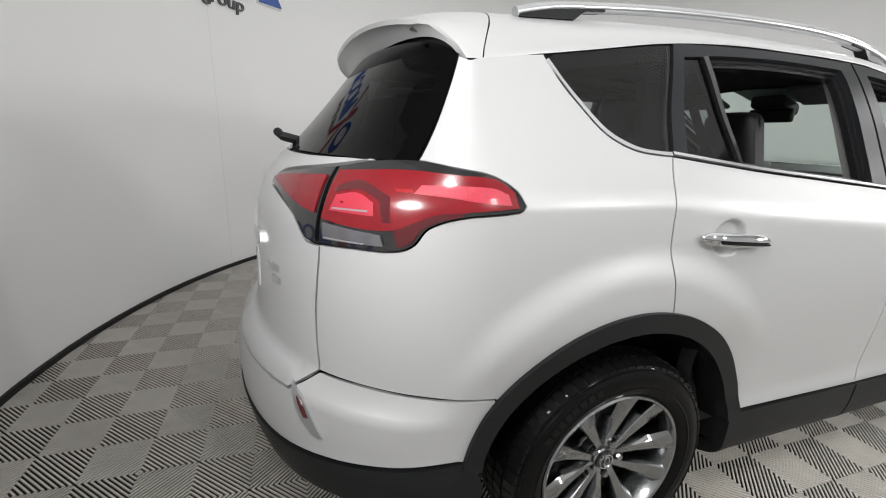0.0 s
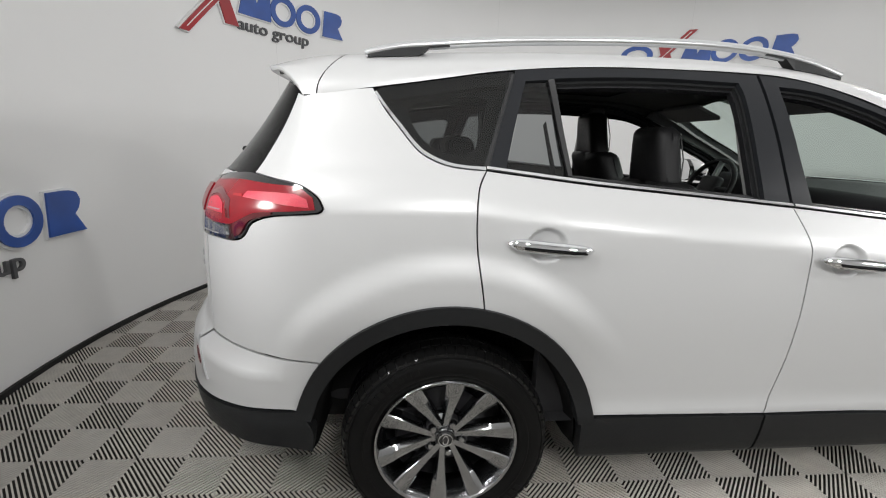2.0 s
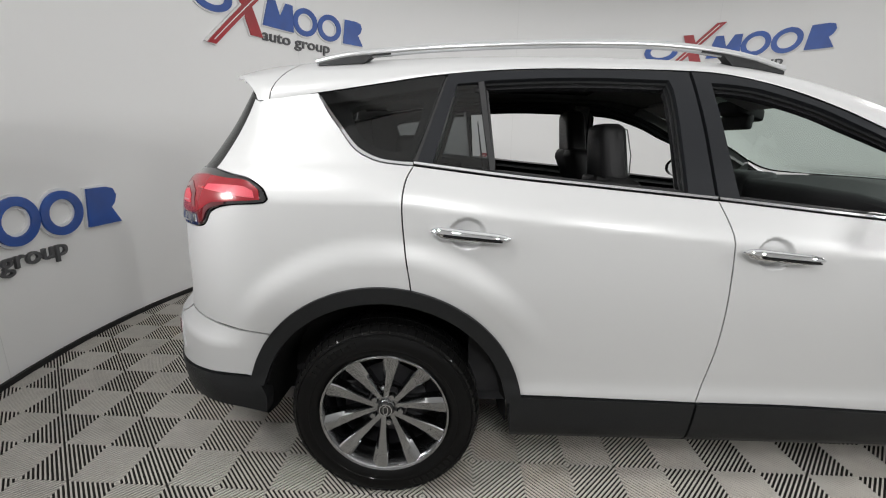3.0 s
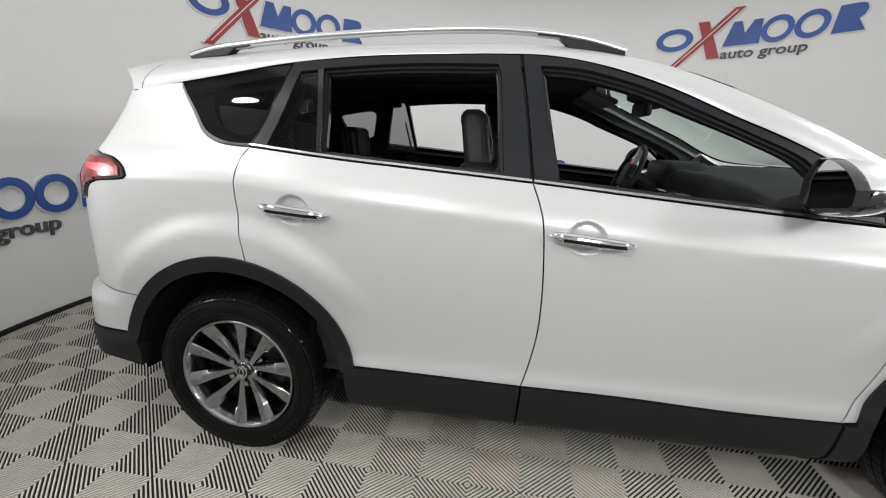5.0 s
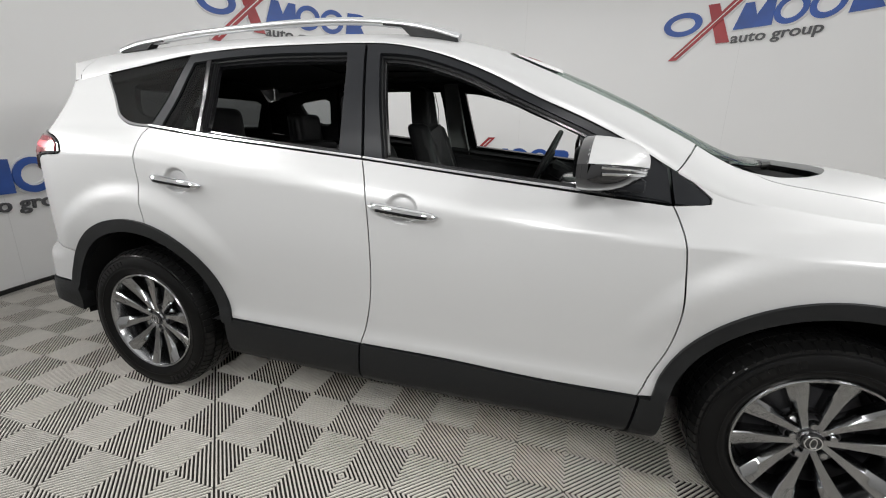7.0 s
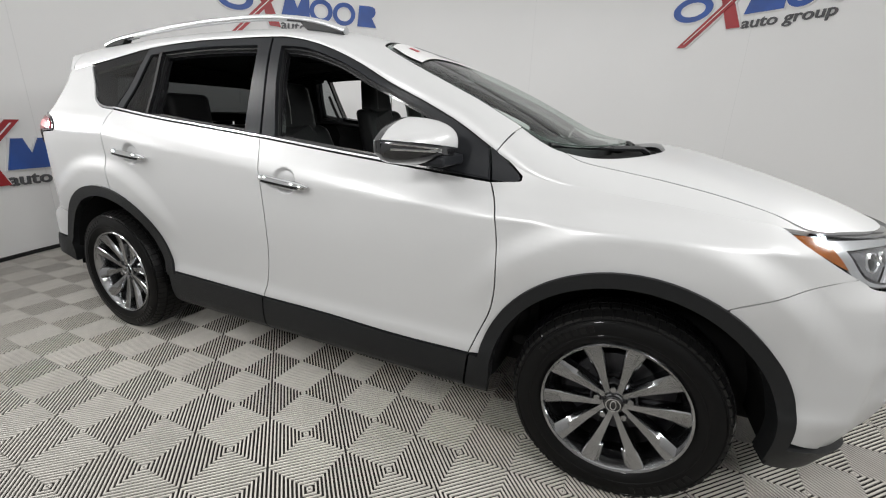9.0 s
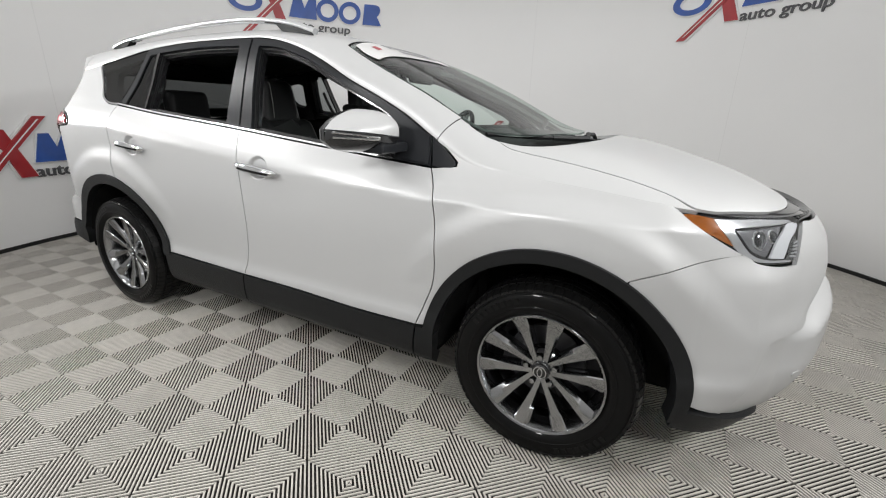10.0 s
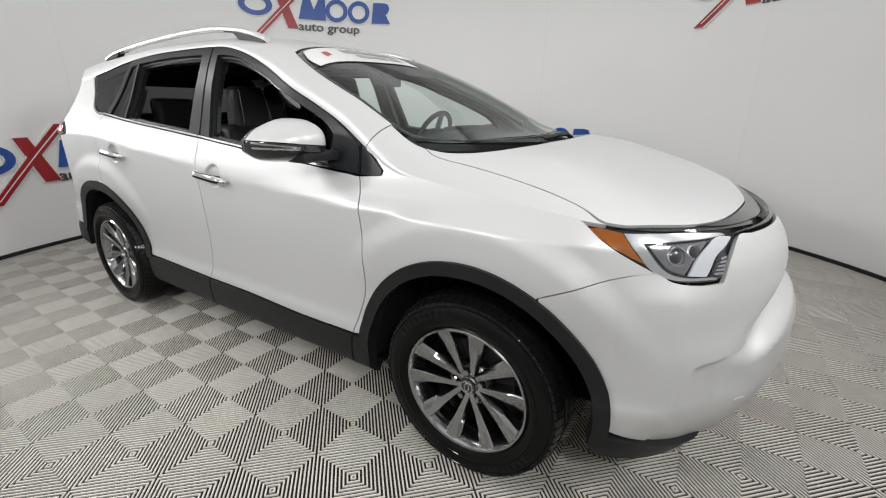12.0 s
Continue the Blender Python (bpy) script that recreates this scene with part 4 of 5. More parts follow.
for a, b, t0, t1, m in ((-0.55, -0.50, 0.3, 0.55, INKRED), (-0.36, -0.32, 0.2, 0.5, INK), (-0.30, -0.21, 0.2, 0.5, INK), (-0.19, -0.08, 0.2, 0.5, INK), (-0.06, 0.04, 0.2, 0.5, INK), (0.06, 0.14, 0.2, 0.5, INK), (-0.30, -0.18, 0.62, 0.8, INK), (-0.16, -0.03, 0.62, 0.8, INK), (0.0, 0.10, 0.62, 0.8, INK)):
    panel("print_bar", dk([(header(a, t0), a), (header(a, t1), a), (header(b, t1), b), (header(b, t0), b)]), deck, m, banner, off=0.0045, depth=0.001, gap=0)
HOODR = [(2.385, -0.700), (2.43, -0.713), (2.583, -0.709), (2.756, -0.725), (2.91, -0.742), (2.983, -0.761), (3.043, -0.792), (3.09, -0.794), (3.142, -0.782), (3.25, -0.760), (3.315, -0.69), (3.366, -0.37), (3.385, 0.0)]
COWL = [(2.385, -0.70), (2.43, -0.688), (2.48, -0.67), (2.565, -0.62), (2.63, -0.55), (2.685, -0.41), (2.70, -0.16), (2.70, 0.0)]
hood = panel("hood", dk(HOODR + flip(HOODR[-2::-1]) + flip(COWL[1:-1]) + COWL[:0:-1]), deck, PAINT, car, depth=0.02, gap=0.0012, label="white hood")
TIP = [(3.25, -0.762), (3.317, -0.692), (3.368, -0.372), (3.387, 0.0), (3.368, 0.372), (3.317, 0.692), (3.25, 0.762), (3.33, 0.75), (3.40, 0.64), (3.435, 0.37), (3.445, 0.0), (3.435, -0.37), (3.40, -0.64), (3.33, -0.75)]
panel("grille_top", dk(TIP), deck, GLOSSBLACK, car, off=-0.006, depth=0.02, bend=60, label="gloss black bar between hood and bumper")
cowl = [(2.225, -0.705), (2.358, -0.652), (2.453, -0.542), (2.513, -0.347), (2.553, 0.0), (2.513, 0.347), (2.453, 0.542), (2.358, 0.652), (2.225, 0.705), (2.34, 0.708)] + [(a - 0.004, -b) for a, b in COWL[1:-1]] + [(a - 0.004, b) for a, b in COWL[:0:-1]] + [(2.34, -0.708)]
panel("cowl", dk(cowl), deck, DARK, car, off=-0.042, depth=0.02, bend=60)
for s in (1, -1):
    edge = [(2.163, -0.80), (2.35, -0.80), (2.6, -0.80), (2.9, -0.80), (3.0, -0.80), (3.046, -0.7995), (2.981, -0.764), (2.908, -0.745), (2.756, -0.728), (2.583, -0.712), (2.43, -0.716), (2.382, -0.703), (2.34, -0.708), (2.223, -0.707)]
    panel("fender_top", dk(edge), deck, PAINT, car, depth=0.015, gap=0.0004, side=s, bend=60)
    panel("lamp_gasket", dk([(3.0, -0.795), (3.20, -0.795), (3.40, -0.76), (3.40, -0.66), (3.20, -0.68), (3.0, -0.66)]), deck, GLOSSBLACK, car, off=-0.010, depth=0.006, gap=0.0, side=s)

# nose: bumper with grille, openings and lower lip
F = 3.95
NOTCH = [(3.40, 0.612), (3.48, 0.618), (3.54, 0.636), (3.62, 0.674), (3.70, 0.708), (3.80, 0.735)]
half = [(3.949, 0.925), (3.80, 0.935), (3.60, 0.948), (3.53, 0.952), (3.445, 0.899), (3.408, 0.844), (3.330, 0.849), (3.258, 0.862), (3.216, 0.885), (3.123, 0.870), (3.018, 0.833), (2.900, 0.776)] + arc(HF, FO - 0.02, polar(HF, (2.905, 0.770)), 4, 8) + [(3.20, 0.353), (3.262, 0.338), (3.285, 0.45), (3.305, 0.560), (3.318, 0.606), (3.335, 0.612)] + NOTCH + [(3.949, 0.745)]
opening = [(3.88, 0.70), (3.89, 0.61), (3.95, 0.58), (4.01, 0.61), (4.02, 0.70), (3.95, 0.72)]
bumper = panel("front_bumper", half + [(2 * F - a, b) for a, b in half[::-1]], flank, PAINT, car, grid=0.011)


def apron(u, z):
    """The lower bumper, set back under the edge of the upper one and flush with it at the foot."""
    p = flank(u, z)
    f = (u - XF) / TURN * math.pi / 2
    uu = u if u < 3.95 else 7.9 - u
    near = step(-0.07, -0.005, z - UNDERCUT(min(uu, 3.94)))
    mid = step(3.44, 3.58, uu)
    deep = (1 - mid) * 0.030 * (0.25 + 0.75 * step(0.34, 0.54, z)) + mid * (0.010 * near - 0.042 * (1 - near))
    return p - deep * Vector((math.sin(f), -math.cos(f), 0))


half = [(3.949, 0.775), (3.80, 0.765), (3.70, 0.738), (3.62, 0.704), (3.54, 0.666), (3.48, 0.648), (3.40, 0.642), (3.30, 0.642), (3.27, 0.56), (3.25, 0.45), (3.235, 0.345), (3.365, 0.312), (3.60, 0.275), (3.949, 0.268)]
panel("bumper_apron", half + [(2 * F - a, b) for a, b in half[::-1]], apron, PAINT, bumper, gap=0.0, grid=0.012)
panel("grille", opening, flank, TRIM, bumper, off=0.004, depth=0.006, gap=0.0, label="black lower grille")
slot = [(3.52, 0.955), (3.60, 0.953), (3.80, 0.940), (3.949, 0.930)]
upper = panel("upper_grille", slot + [(2 * F - a, b) for a, b in slot[::-1]] + [(4.10, 0.953), (3.95, 0.949), (3.80, 0.953), (3.54, 0.962)], flank, GLOSSBLACK, bumper, off=-0.004, depth=0.05, label="gloss black upper grille bar")
low = [(3.105, 0.362), (3.20, 0.349), (3.365, 0.308), (3.60, 0.271), (3.949, 0.264), (3.949, 0.205), (3.60, 0.212), (3.36, 0.236), (3.20, 0.262), (3.10, 0.29)]
for s in (1, -1):
    panel("lower_lip", low, flank, TRIM, bumper, off=0.012, depth=0.06, side=s, label="black plastic lower lip")
    panel("parking_sensor", oval(3.53, 0.43, 0.018, 0.011, 14), apron, PAINT, bumper, off=0.003, depth=0.004, grid=0.02, gap=0, side=s)

# underbody closes the underside; a wider unseen slab is added to block light below
part("underbody", blob((-0.80, -0.56, 0.24), (3.30, 0.56, 0.33), 0.03), DARK, car)
part("floor_pan", blob((0.50, -0.77, 0.208), (2.16, 0.77, 0.26), 0.02), DARK, car)


# ---- wheels ----
def wheel(hx, s, turn):
    w = new("wheel")
    w.parent = car
    w["label"] = "ten-spoke smoked chrome alloy wheel with black tyre"
    # axle along y, outer face towards -y in the wheel's own space
    tyre = part("tyre", lathe([(0.236, -0.098), (0.246, -0.108), (0.262, -0.118), (0.290, -0.121), (0.315, -0.115), (0.331, -0.103), (0.340, -0.088), (0.343, -0.06), (0.344, 0.0), (0.343, 0.06), (0.340, 0.088), (0.331, 0.103), (0.315, 0.115), (0.290, 0.121), (0.262, 0.118), (0.246, 0.108), (0.236, 0.098)], 96, False), RUBBER, w, "black road tyre", True)
    # tread: shoulder lugs and three ribs of blocks
    bm = bmesh.new()
    n = 66
    for k in range(n):
        a = 2 * math.pi * k / n
        for y0, y1, r0, r1, shift, frac in ((-0.107, -0.072, 0.325, 0.346, 0.0, 0.74), (-0.066, -0.026, 0.340, 0.3485, 0.3, 0.84), (-0.020, 0.020, 0.340, 0.349, 0.6, 0.86), (0.026, 0.066, 0.340, 0.3485, 0.3, 0.84), (0.072, 0.107, 0.325, 0.346, 0.0, 0.74)):
            b0, b1 = a + shift * 2 * math.pi / n, a + (shift + frac) * 2 * math.pi / n
            drop0 = 0.012 if y0 < -0.1 else 0.0
            drop1 = 0.012 if y1 > 0.1 else 0.0
            v = []
            for (y, dr) in ((y0, drop0), (y1, drop1)):
                for r in (r0 - dr, r1 - dr):
                    for b in (b0, b1):
                        v.append(bm.verts.new((r * math.cos(b), y, r * math.sin(b))))
            for f in ((0, 1, 3, 2), (4, 6, 7, 5), (2, 3, 7, 6), (0, 2, 6, 4), (1, 5, 7, 3)):
                bm.faces.new([v[i] for i in f])
    bmesh.ops.recalc_face_normals(bm, faces=bm.faces)
    part("tread", bm, TREAD, tyre)
    part("sidewall_ring", lathe([(0.268, -0.1195), (0.270, -0.1215), (0.273, -0.1215), (0.275, -0.1203)], 72, False), RUBBER, tyre, smooth=True)
    part("sidewall_ring", lathe([(0.318, -0.1135), (0.320, -0.1155), (0.323, -0.1145), (0.325, -0.109)], 72, False), RUBBER, tyre, smooth=True)
    # raised marking on the sidewall, as plain bars
    for start in (110, 290):
        for k in range(8):
            a = math.radians(start + 5.2 * k)
            c = Matrix.Rotation(-a, 4, "Y") @ Matrix.Translation((0.296, -0.1198, 0))
            bm = bmesh.new()
            bmesh.ops.create_cube(bm, size=1.0, matrix=c @ Matrix.Diagonal((0.022, 0.003, 0.017, 1)))
            part("marking_bar", bm, LETTERS, tyre)
    rim = part("rim", lathe([(0.238, -0.098), (0.240, -0.106), (0.236, -0.111), (0.229, -0.108), (0.222, -0.095), (0.214, -0.06), (0.206, 0.02), (0.206, 0.09), (0.236, 0.10)], 96, False), RIM, w, "smoked chrome alloy rim", True)
    part("barrel", lathe([(0.2055, 0.0), (0.204, 0.09), (0.02, 0.095), (0.02, 0.085)], 48, False), RIMDARK, rim, smooth=True)
    part("brake_disc", lathe([(0.05, 0.01), (0.148, 0.01), (0.148, 0.03), (0.05, 0.03)], 48), RIMDARK, w, "dull steel brake disc")
    part("brake_caliper", blob((-0.17, 0.0, -0.07), (-0.09, 0.07, 0.07), 0.015), RIMDARK, w)
    # ten spokes in five pairs: flat faces that widen towards the rim, with one deep bevel each
    for k in range(10):
        a = math.radians(turn + 72 * (k // 2) + (17.0 if k % 2 else -17.0))
        sd = 1 if k % 2 else -1
        bm = bmesh.new()
        rows = []
        for i in range(13):
            t = i / 12
            r = 0.026 + 0.204 * t
            hw = 0.0108 + 0.010 * t + 0.010 * step(0.20, 1.0, t)
            y = -0.062 - 0.044 * t ** 0.8 + 0.006 * math.sin(math.pi * t)
            cx = 0.007 * sd * (1 - t)
            fold = -0.15 + 0.35 * t
            rows.append([bm.verts.new((r, y + dy, cx - sd * z * hw)) for z, dy in ((-1, 0.050), (-1, 0.016 - 0.006 * t), (fold - 0.55, 0.0), (0.86, 0.001), (1, 0.005), (1, 0.050))])
        for p, q in zip(rows, rows[1:]):
            for j in range(5):
                bm.faces.new((p[j], p[j + 1], q[j + 1], q[j]))
        bm.faces.new(rows[0])
        bm.faces.new(rows[-1])
        bmesh.ops.recalc_face_normals(bm, faces=bm.faces)
        bmesh.ops.rotate(bm, verts=bm.verts, cent=(0, 0, 0), matrix=Matrix.Rotation(-a, 3, "Y"))
        part("spoke", bm, RIM, rim, smooth=True)
    part("hub", lathe([(0.0001, -0.068), (0.030, -0.068), (0.036, -0.060), (0.038, -0.048), (0.070, -0.040), (0.078, -0.030), (0.080, 0.0), (0.0001, 0.0)], 40, False), RIM, rim, smooth=True)
    cap = part("centre_cap", lathe([(0.0001, -0.078), (0.022, -0.077), (0.029, -0.074), (0.031, -0.066), (0.031, -0.05)], 32, False), GLOSSBLACK, w, "dark centre cap with a chrome ring emblem", True)
    part("emblem_ring", lathe([(0.0205, -0.076), (0.0215, -0.0805), (0.0245, -0.0805), (0.0255, -0.075)], 32), CHROME, cap, smooth=True)
    em = lathe([(0.0092, -0.077), (0.0098, -0.081), (0.0128, -0.081), (0.0134, -0.0765)], 24)
    bmesh.ops.scale(em, vec=(0.8, 1, 1.5), verts=em.verts)
    part("emblem_oval", em, CHROME, cap, smooth=True)
    for k in range(5):
        a = math.radians(turn + 72 * k)
        bm = bmesh.new()
        bmesh.ops.create_cone(bm, segments=6, radius1=0.0135, radius2=0.0105, depth=0.024, cap_ends=True, matrix=Matrix.Translation((0.056 * math.cos(a), -0.064, 0.056 * math.sin(a))) @ Matrix.Rotation(math.radians(90), 4, "X"))
        part("lug_nut", bm, RIM, w)
        bm = lathe([(0.0145, -0.040), (0.0180, -0.064), (0.0215, -0.064), (0.0225, -0.036)], 20, False)
        bmesh.ops.translate(bm, verts=bm.verts, vec=(0.056 * math.cos(a), 0, 0.056 * math.sin(a)))
        part("lug_seat", bm, RIMDARK, w)
    m = pose(hx, -0.775 * s, 0.349)
    w.matrix_basis = m if s > 0 else m @ Matrix.Rotation(math.pi, 4, "Z")
    return w


wheel(HR[0], 1, 66)
wheel(HF[0], 1, 25)
wheel(HR[0], -1, 40)
wheel(HF[0], -1, 10)


# ---- roof rails, mirrors, wipers ----
RAILTOP = curve([(-0.27, 1.600), (-0.20, 1.618), (0.0, 1.642), (0.45, 1.672), (0.80, 1.680), (1.10, 1.666), (1.29, 1.636), (1.405, 1.602)])


def roof_z(x, y):
    """Height of the upper skin at a place of the plan."""
    return deck(x, dk([(x, 0.8 * min(1.0, y / wide(x, EDGE(x))))])[0][1]).z


MIRROR_TOP = curve([(0.0, 1.184), (0.12, 1.212), (0.3, 1.236), (0.55, 1.254), (0.75, 1.255), (0.9, 1.232), (1.0, 1.190)])
MIRROR_LOW = curve([(0.0, 1.146), (0.12, 1.122), (0.35, 1.106), (0.7, 1.100), (0.9, 1.106), (1.0, 1.118)])
MIRROR_DEEP = curve([(0.0, 0.035), (0.1, 0.090), (0.3, 0.150), (0.6, 0.182), (0.85, 0.160), (1.0, 0.085)])

for s in (1, -1):
    rail = new("roof_rail")
    rail.parent = car
    rail["label"] = "silver roof rail with black feet"
    pts = [(-0.27 + 1.675 * k / 30, -0.575 * s, RAILTOP(-0.27 + 1.675 * k / 30) - 0.010) for k in range(31)]
    part("bar", tube(pts, 0.0175, 12, 0.85), SATIN, rail, smooth=True)
    for x0, x1 in ((-0.262, 0.0), (1.10, 1.40)):
        bm = bmesh.new()
        rows = []
        for k in range(9):
            x = x0 + (x1 - x0) * k / 8
            out = 1 if x0 < 0 else -1
            f = k / 8 if x0 < 0 else 1 - k / 8
            zt = RAILTOP(x) - 0.014
            zb = min(zt - 0.006, roof_z(x, 0.575) - 0.004) if f < 0.7 else zt - 0.008
            rows.append([bm.verts.new((x, (-0.575 + dy) * s, z)) for dy, z in ((-0.019, zb), (-0.015, zt), (0.015, zt), (0.019, zb))])
        for p, q in zip(rows, rows[1:]):
            for j in range(4):
                bm.faces.new((p[j], p[(j + 1) % 4], q[(j + 1) % 4], q[j]))
        bm.faces.new(rows[0])
        bm.faces.new(rows[-1])
        bmesh.ops.recalc_face_normals(bm, faces=bm.faces)
        part("foot", bm, TRIM, rail, "black rail foot")

    # door mirror: a wedge, low at its outer tip and tall by the door, cut flat at the glass
    mir = new("door_mirror")
    mir.parent = car
    mir["label"] = "white door mirror with chrome signal strip and black base"

    def shell(q, z, grow_by=0.0):
        """A point of the housing's front, q from the outer tip (0) to the door side (1)."""
        zc, h = (MIRROR_TOP(q) + MIRROR_LOW(q)) / 2, (MIRROR_TOP(q) - MIRROR_LOW(q)) / 2
        k = max(0.0, 1 - min(abs(z - zc) / h, 1.0) ** 2.6) ** 0.5
        return Vector((1.886 + 0.030 * q + 0.86 * MIRROR_DEEP(q) * k + grow_by, (-1.082 + 0.258 * q) * s, z))
    n = 18
    split = lambda q: 1.186 - 0.030 * q
    for nm, mat, zs in (("cap", PAINT, lambda q, t: MIRROR_TOP(q) + (split(q) - MIRROR_TOP(q)) * t), ("lower_shell", GLOSSBLACK, lambda q, t: split(q) - 0.003 + (MIRROR_LOW(q) - split(q) + 0.003) * t)):
        bm = bmesh.new()
        rows = []
        for i in range(n + 1):
            q = i / n
            rows.append([bm.verts.new(shell(q, zs(q, (1 - math.cos(math.pi * k / 10)) / 2))) for k in range(11)])
        for p, r in zip(rows, rows[1:]):
            for k in range(10):
                bm.faces.new((p[k], p[k + 1], r[k + 1], r[k]))
        for r in (rows[0], rows[-1]):
            bm.faces.new(r)
        bmesh.ops.remove_doubles(bm, verts=bm.verts, dist=0.0004)
        bmesh.ops.recalc_face_normals(bm, faces=bm.faces)
        part(nm, bm, mat, mir, smooth=True)
    bm = bmesh.new()
    qs = [i / 16 for i in range(17)]
    rim_l = [(q, MIRROR_TOP(q)) for q in qs] + [(q, MIRROR_LOW(q)) for q in qs[::-1]]
    loops = [[bm.verts.new((1.886 + 0.030 * q - back, (-1.082 + 0.258 * (0.5 + (q - 0.5) * f)) * s, 1.178 + (z - 1.178) * f)) for q, z in rim_l] for back, f in ((-0.004, 1.004), (0.018, 0.985), (0.024, 0.95), (0.016, 0.93))]
    for p, r in zip(loops, loops[1:]):
        for k in range(len(p)):
            bm.faces.new((p[k], p[(k + 1) % len(p)], r[(k + 1) % len(p)], r[k]))
    bmesh.ops.recalc_face_normals(bm, faces=bm.faces)
    part("bezel", bm, GLOSSBLACK, mir, smooth=True)
    bm = bmesh.new()
    bm.faces.new([bm.verts.new((1.874 + 0.030 * q, (-1.082 + 0.258 * q) * s, z)) for q, z in [(q, MIRROR_TOP(q) - 0.002) for q in qs] + [(q, MIRROR_LOW(q) + 0.002) for q in qs[::-1]]])
    part("mirror_glass", bm, MIRROR, mir)
    for dz, r in ((0.010, 0.0045), (0.026, 0.0055)):
        part("signal_strip", tube([shell(0.015 + 0.40 * k / 12, split(0.4 * k / 12) - dz + (0.006 * k / 12 if dz > 0.02 else -0.004 * k / 12), 0.001) for k in range(13)], r, 8, 0.9), CHROME, mir, "chrome and clear turn signal strip", True)
    part("arm", blob((1.955, -0.97 if s > 0 else 0.80, 1.104), (2.052, -0.80 if s > 0 else 0.97, 1.140), 0.012), PILLAR, mir)
    foot = [(1.992, 1.078), (2.150, 1.060), (2.146, 1.11), (2.132, 1.160), (2.06, 1.208), (1.995, 1.245)]
    panel("base", foot, flank, PILLAR, mir, off=0.006, depth=0.03, side=s)

for ends in (((2.60, -0.10), (2.55, -0.42), (2.32, -0.675)), ((2.50, 0.52), (2.57, 0.22), (2.58, -0.04))):
    wp = new("wiper")
    wp.parent = car
    wp["label"] = "black windscreen wiper"
    pts = []
    for k in range(9):
        t = k / 8
        x, y = [(1 - t) ** 2 * ends[0][i] + 2 * t * (1 - t) * ends[1][i] + t * t * ends[2][i] for i in (0, 1)]
        pts.append((x, y, roof_z(x, abs(y)) - 0.016))
    part("blade", tube(pts, 0.010, 6), TRIM, wp)
    part("wiper_arm", tube([(pts[0][0] + 0.045, pts[0][1] + 0.03, pts[0][2] - 0.025), (pts[1][0] + 0.03, pts[1][1], pts[1][2] - 0.004), pts[4]], 0.012, 6), TRIM, wp)

# rear wiper stub and the badge on the tail
gw = flank(-1.42, 1.235)
part("rear_wiper", tube([(gw.x + 0.02, 0.0, gw.z), (gw.x - 0.04, 0.0, gw.z + 0.015), (gw.x - 0.055, 0.03, gw.z + 0.03)], 0.016, 8), TRIM, car, "black rear wiper pivot")


# ---- cabin ----
def seat(x, y, dz):
    st = new("front_seat")
    st.parent = car
    st["label"] = "black leather front seat"
    def back(p):
        t = (p.z - 0.62) / 0.62
        p.x += -0.20 * t + 0.03 * (1 - abs(p.y - y) / 0.25)* -1
        p.y = y + (p.y - y) * (1 - 0.22 * max(0, t) ** 2)
        return p
    part("cushion", blob((x - 0.25, y - 0.25, 0.50), (x + 0.30, y + 0.25, 0.66), 0.05, 4), LEATHER, st, smooth=True)
    part("backrest", blob((x - 0.36, y - 0.25, 0.58), (x - 0.22, y + 0.25, 1.245), 0.05, 4, back, 3), LEATHER, st, smooth=True)
    def head(p):
        p.x += -0.12 * (p.z - 1.22)
        p.y = y + (p.y - y) * (1 - 0.25 * max(0, (p.z - 1.22) / 0.24))
        return p
    h = part("headrest", blob((x - 0.550, y - 0.135, 1.205), (x - 0.445, y + 0.135, 1.455), 0.045, 4, head, 3), LEATHER, st, smooth=True)
    for dy in (-0.085, 0.085):
        part("piping", tube([(x - 0.440, y + dy, 1.25), (x - 0.442, y + dy, 1.33), (x - 0.465, y + dy * 0.9, 1.43), (x - 0.51, y + dy * 0.85, 1.452)], 0.0025, 6), STITCH, h)
    for dy in (-0.06, 0.06):
        part("post", tube([(x - 0.49, y + dy, 1.15), (x - 0.495, y + dy, 1.25)], 0.007, 8), CHROME, st)
    for dy in (-0.14, 0.14):
        part("seam", tube([(x - 0.42, y + dy, 1.18), (x - 0.33, y + dy, 0.95), (x - 0.24, y + dy, 0.70)], 0.003, 6), STITCH, st)
    st.location = (0, 0, dz)
    return st


seat(1.395, -0.37, -0.05)
seat(1.445, 0.37, 0.05)
bench = new("rear_bench")
bench.parent = car
bench["label"] = "black leather rear bench"
part("cushion", blob((0.28, -0.64, 0.50), (0.85, 0.64, 0.68), 0.05, 4), LEATHER, bench, smooth=True)
def lean_back(p):
    p.x += -0.35 * (p.z - 0.62)
    return p
for y0, y1 in ((-0.64, -0.12), (-0.11, 0.64)):
    part("backrest", blob((0.22, y0, 0.60), (0.36, y1, 1.17), 0.05, 4, lean_back, 2), LEATHER, bench, smooth=True)
for y in (-0.38, 0.38):
    part("headrest", blob((0.02, y - 0.135, 1.14), (0.13, y + 0.135, 1.345), 0.045, 4, lambda p: Vector((p.x - 0.1 * (p.z - 1.14), p.y, p.z)), 2), LEATHER, bench, smooth=True)
dash = new("dashboard")
dash.parent = car
dash["label"] = "black dashboard with hood over the dials"
def dash_shape(p):
    if p.z > 0.9:
        p.z -= 0.05 * ((p.x - 1.85) / 0.5) * (1 if p.x < 2.0 else 0.2)
        p.z -= 0.05 * (abs(p.y) / 0.75) ** 3
        if p.x > 2.05:
            p.z += 0.03 * (1 - (p.y / 0.73) ** 2)
    if p.z < 0.8 and p.x < 2.0:
        p.x += 0.12
    return p
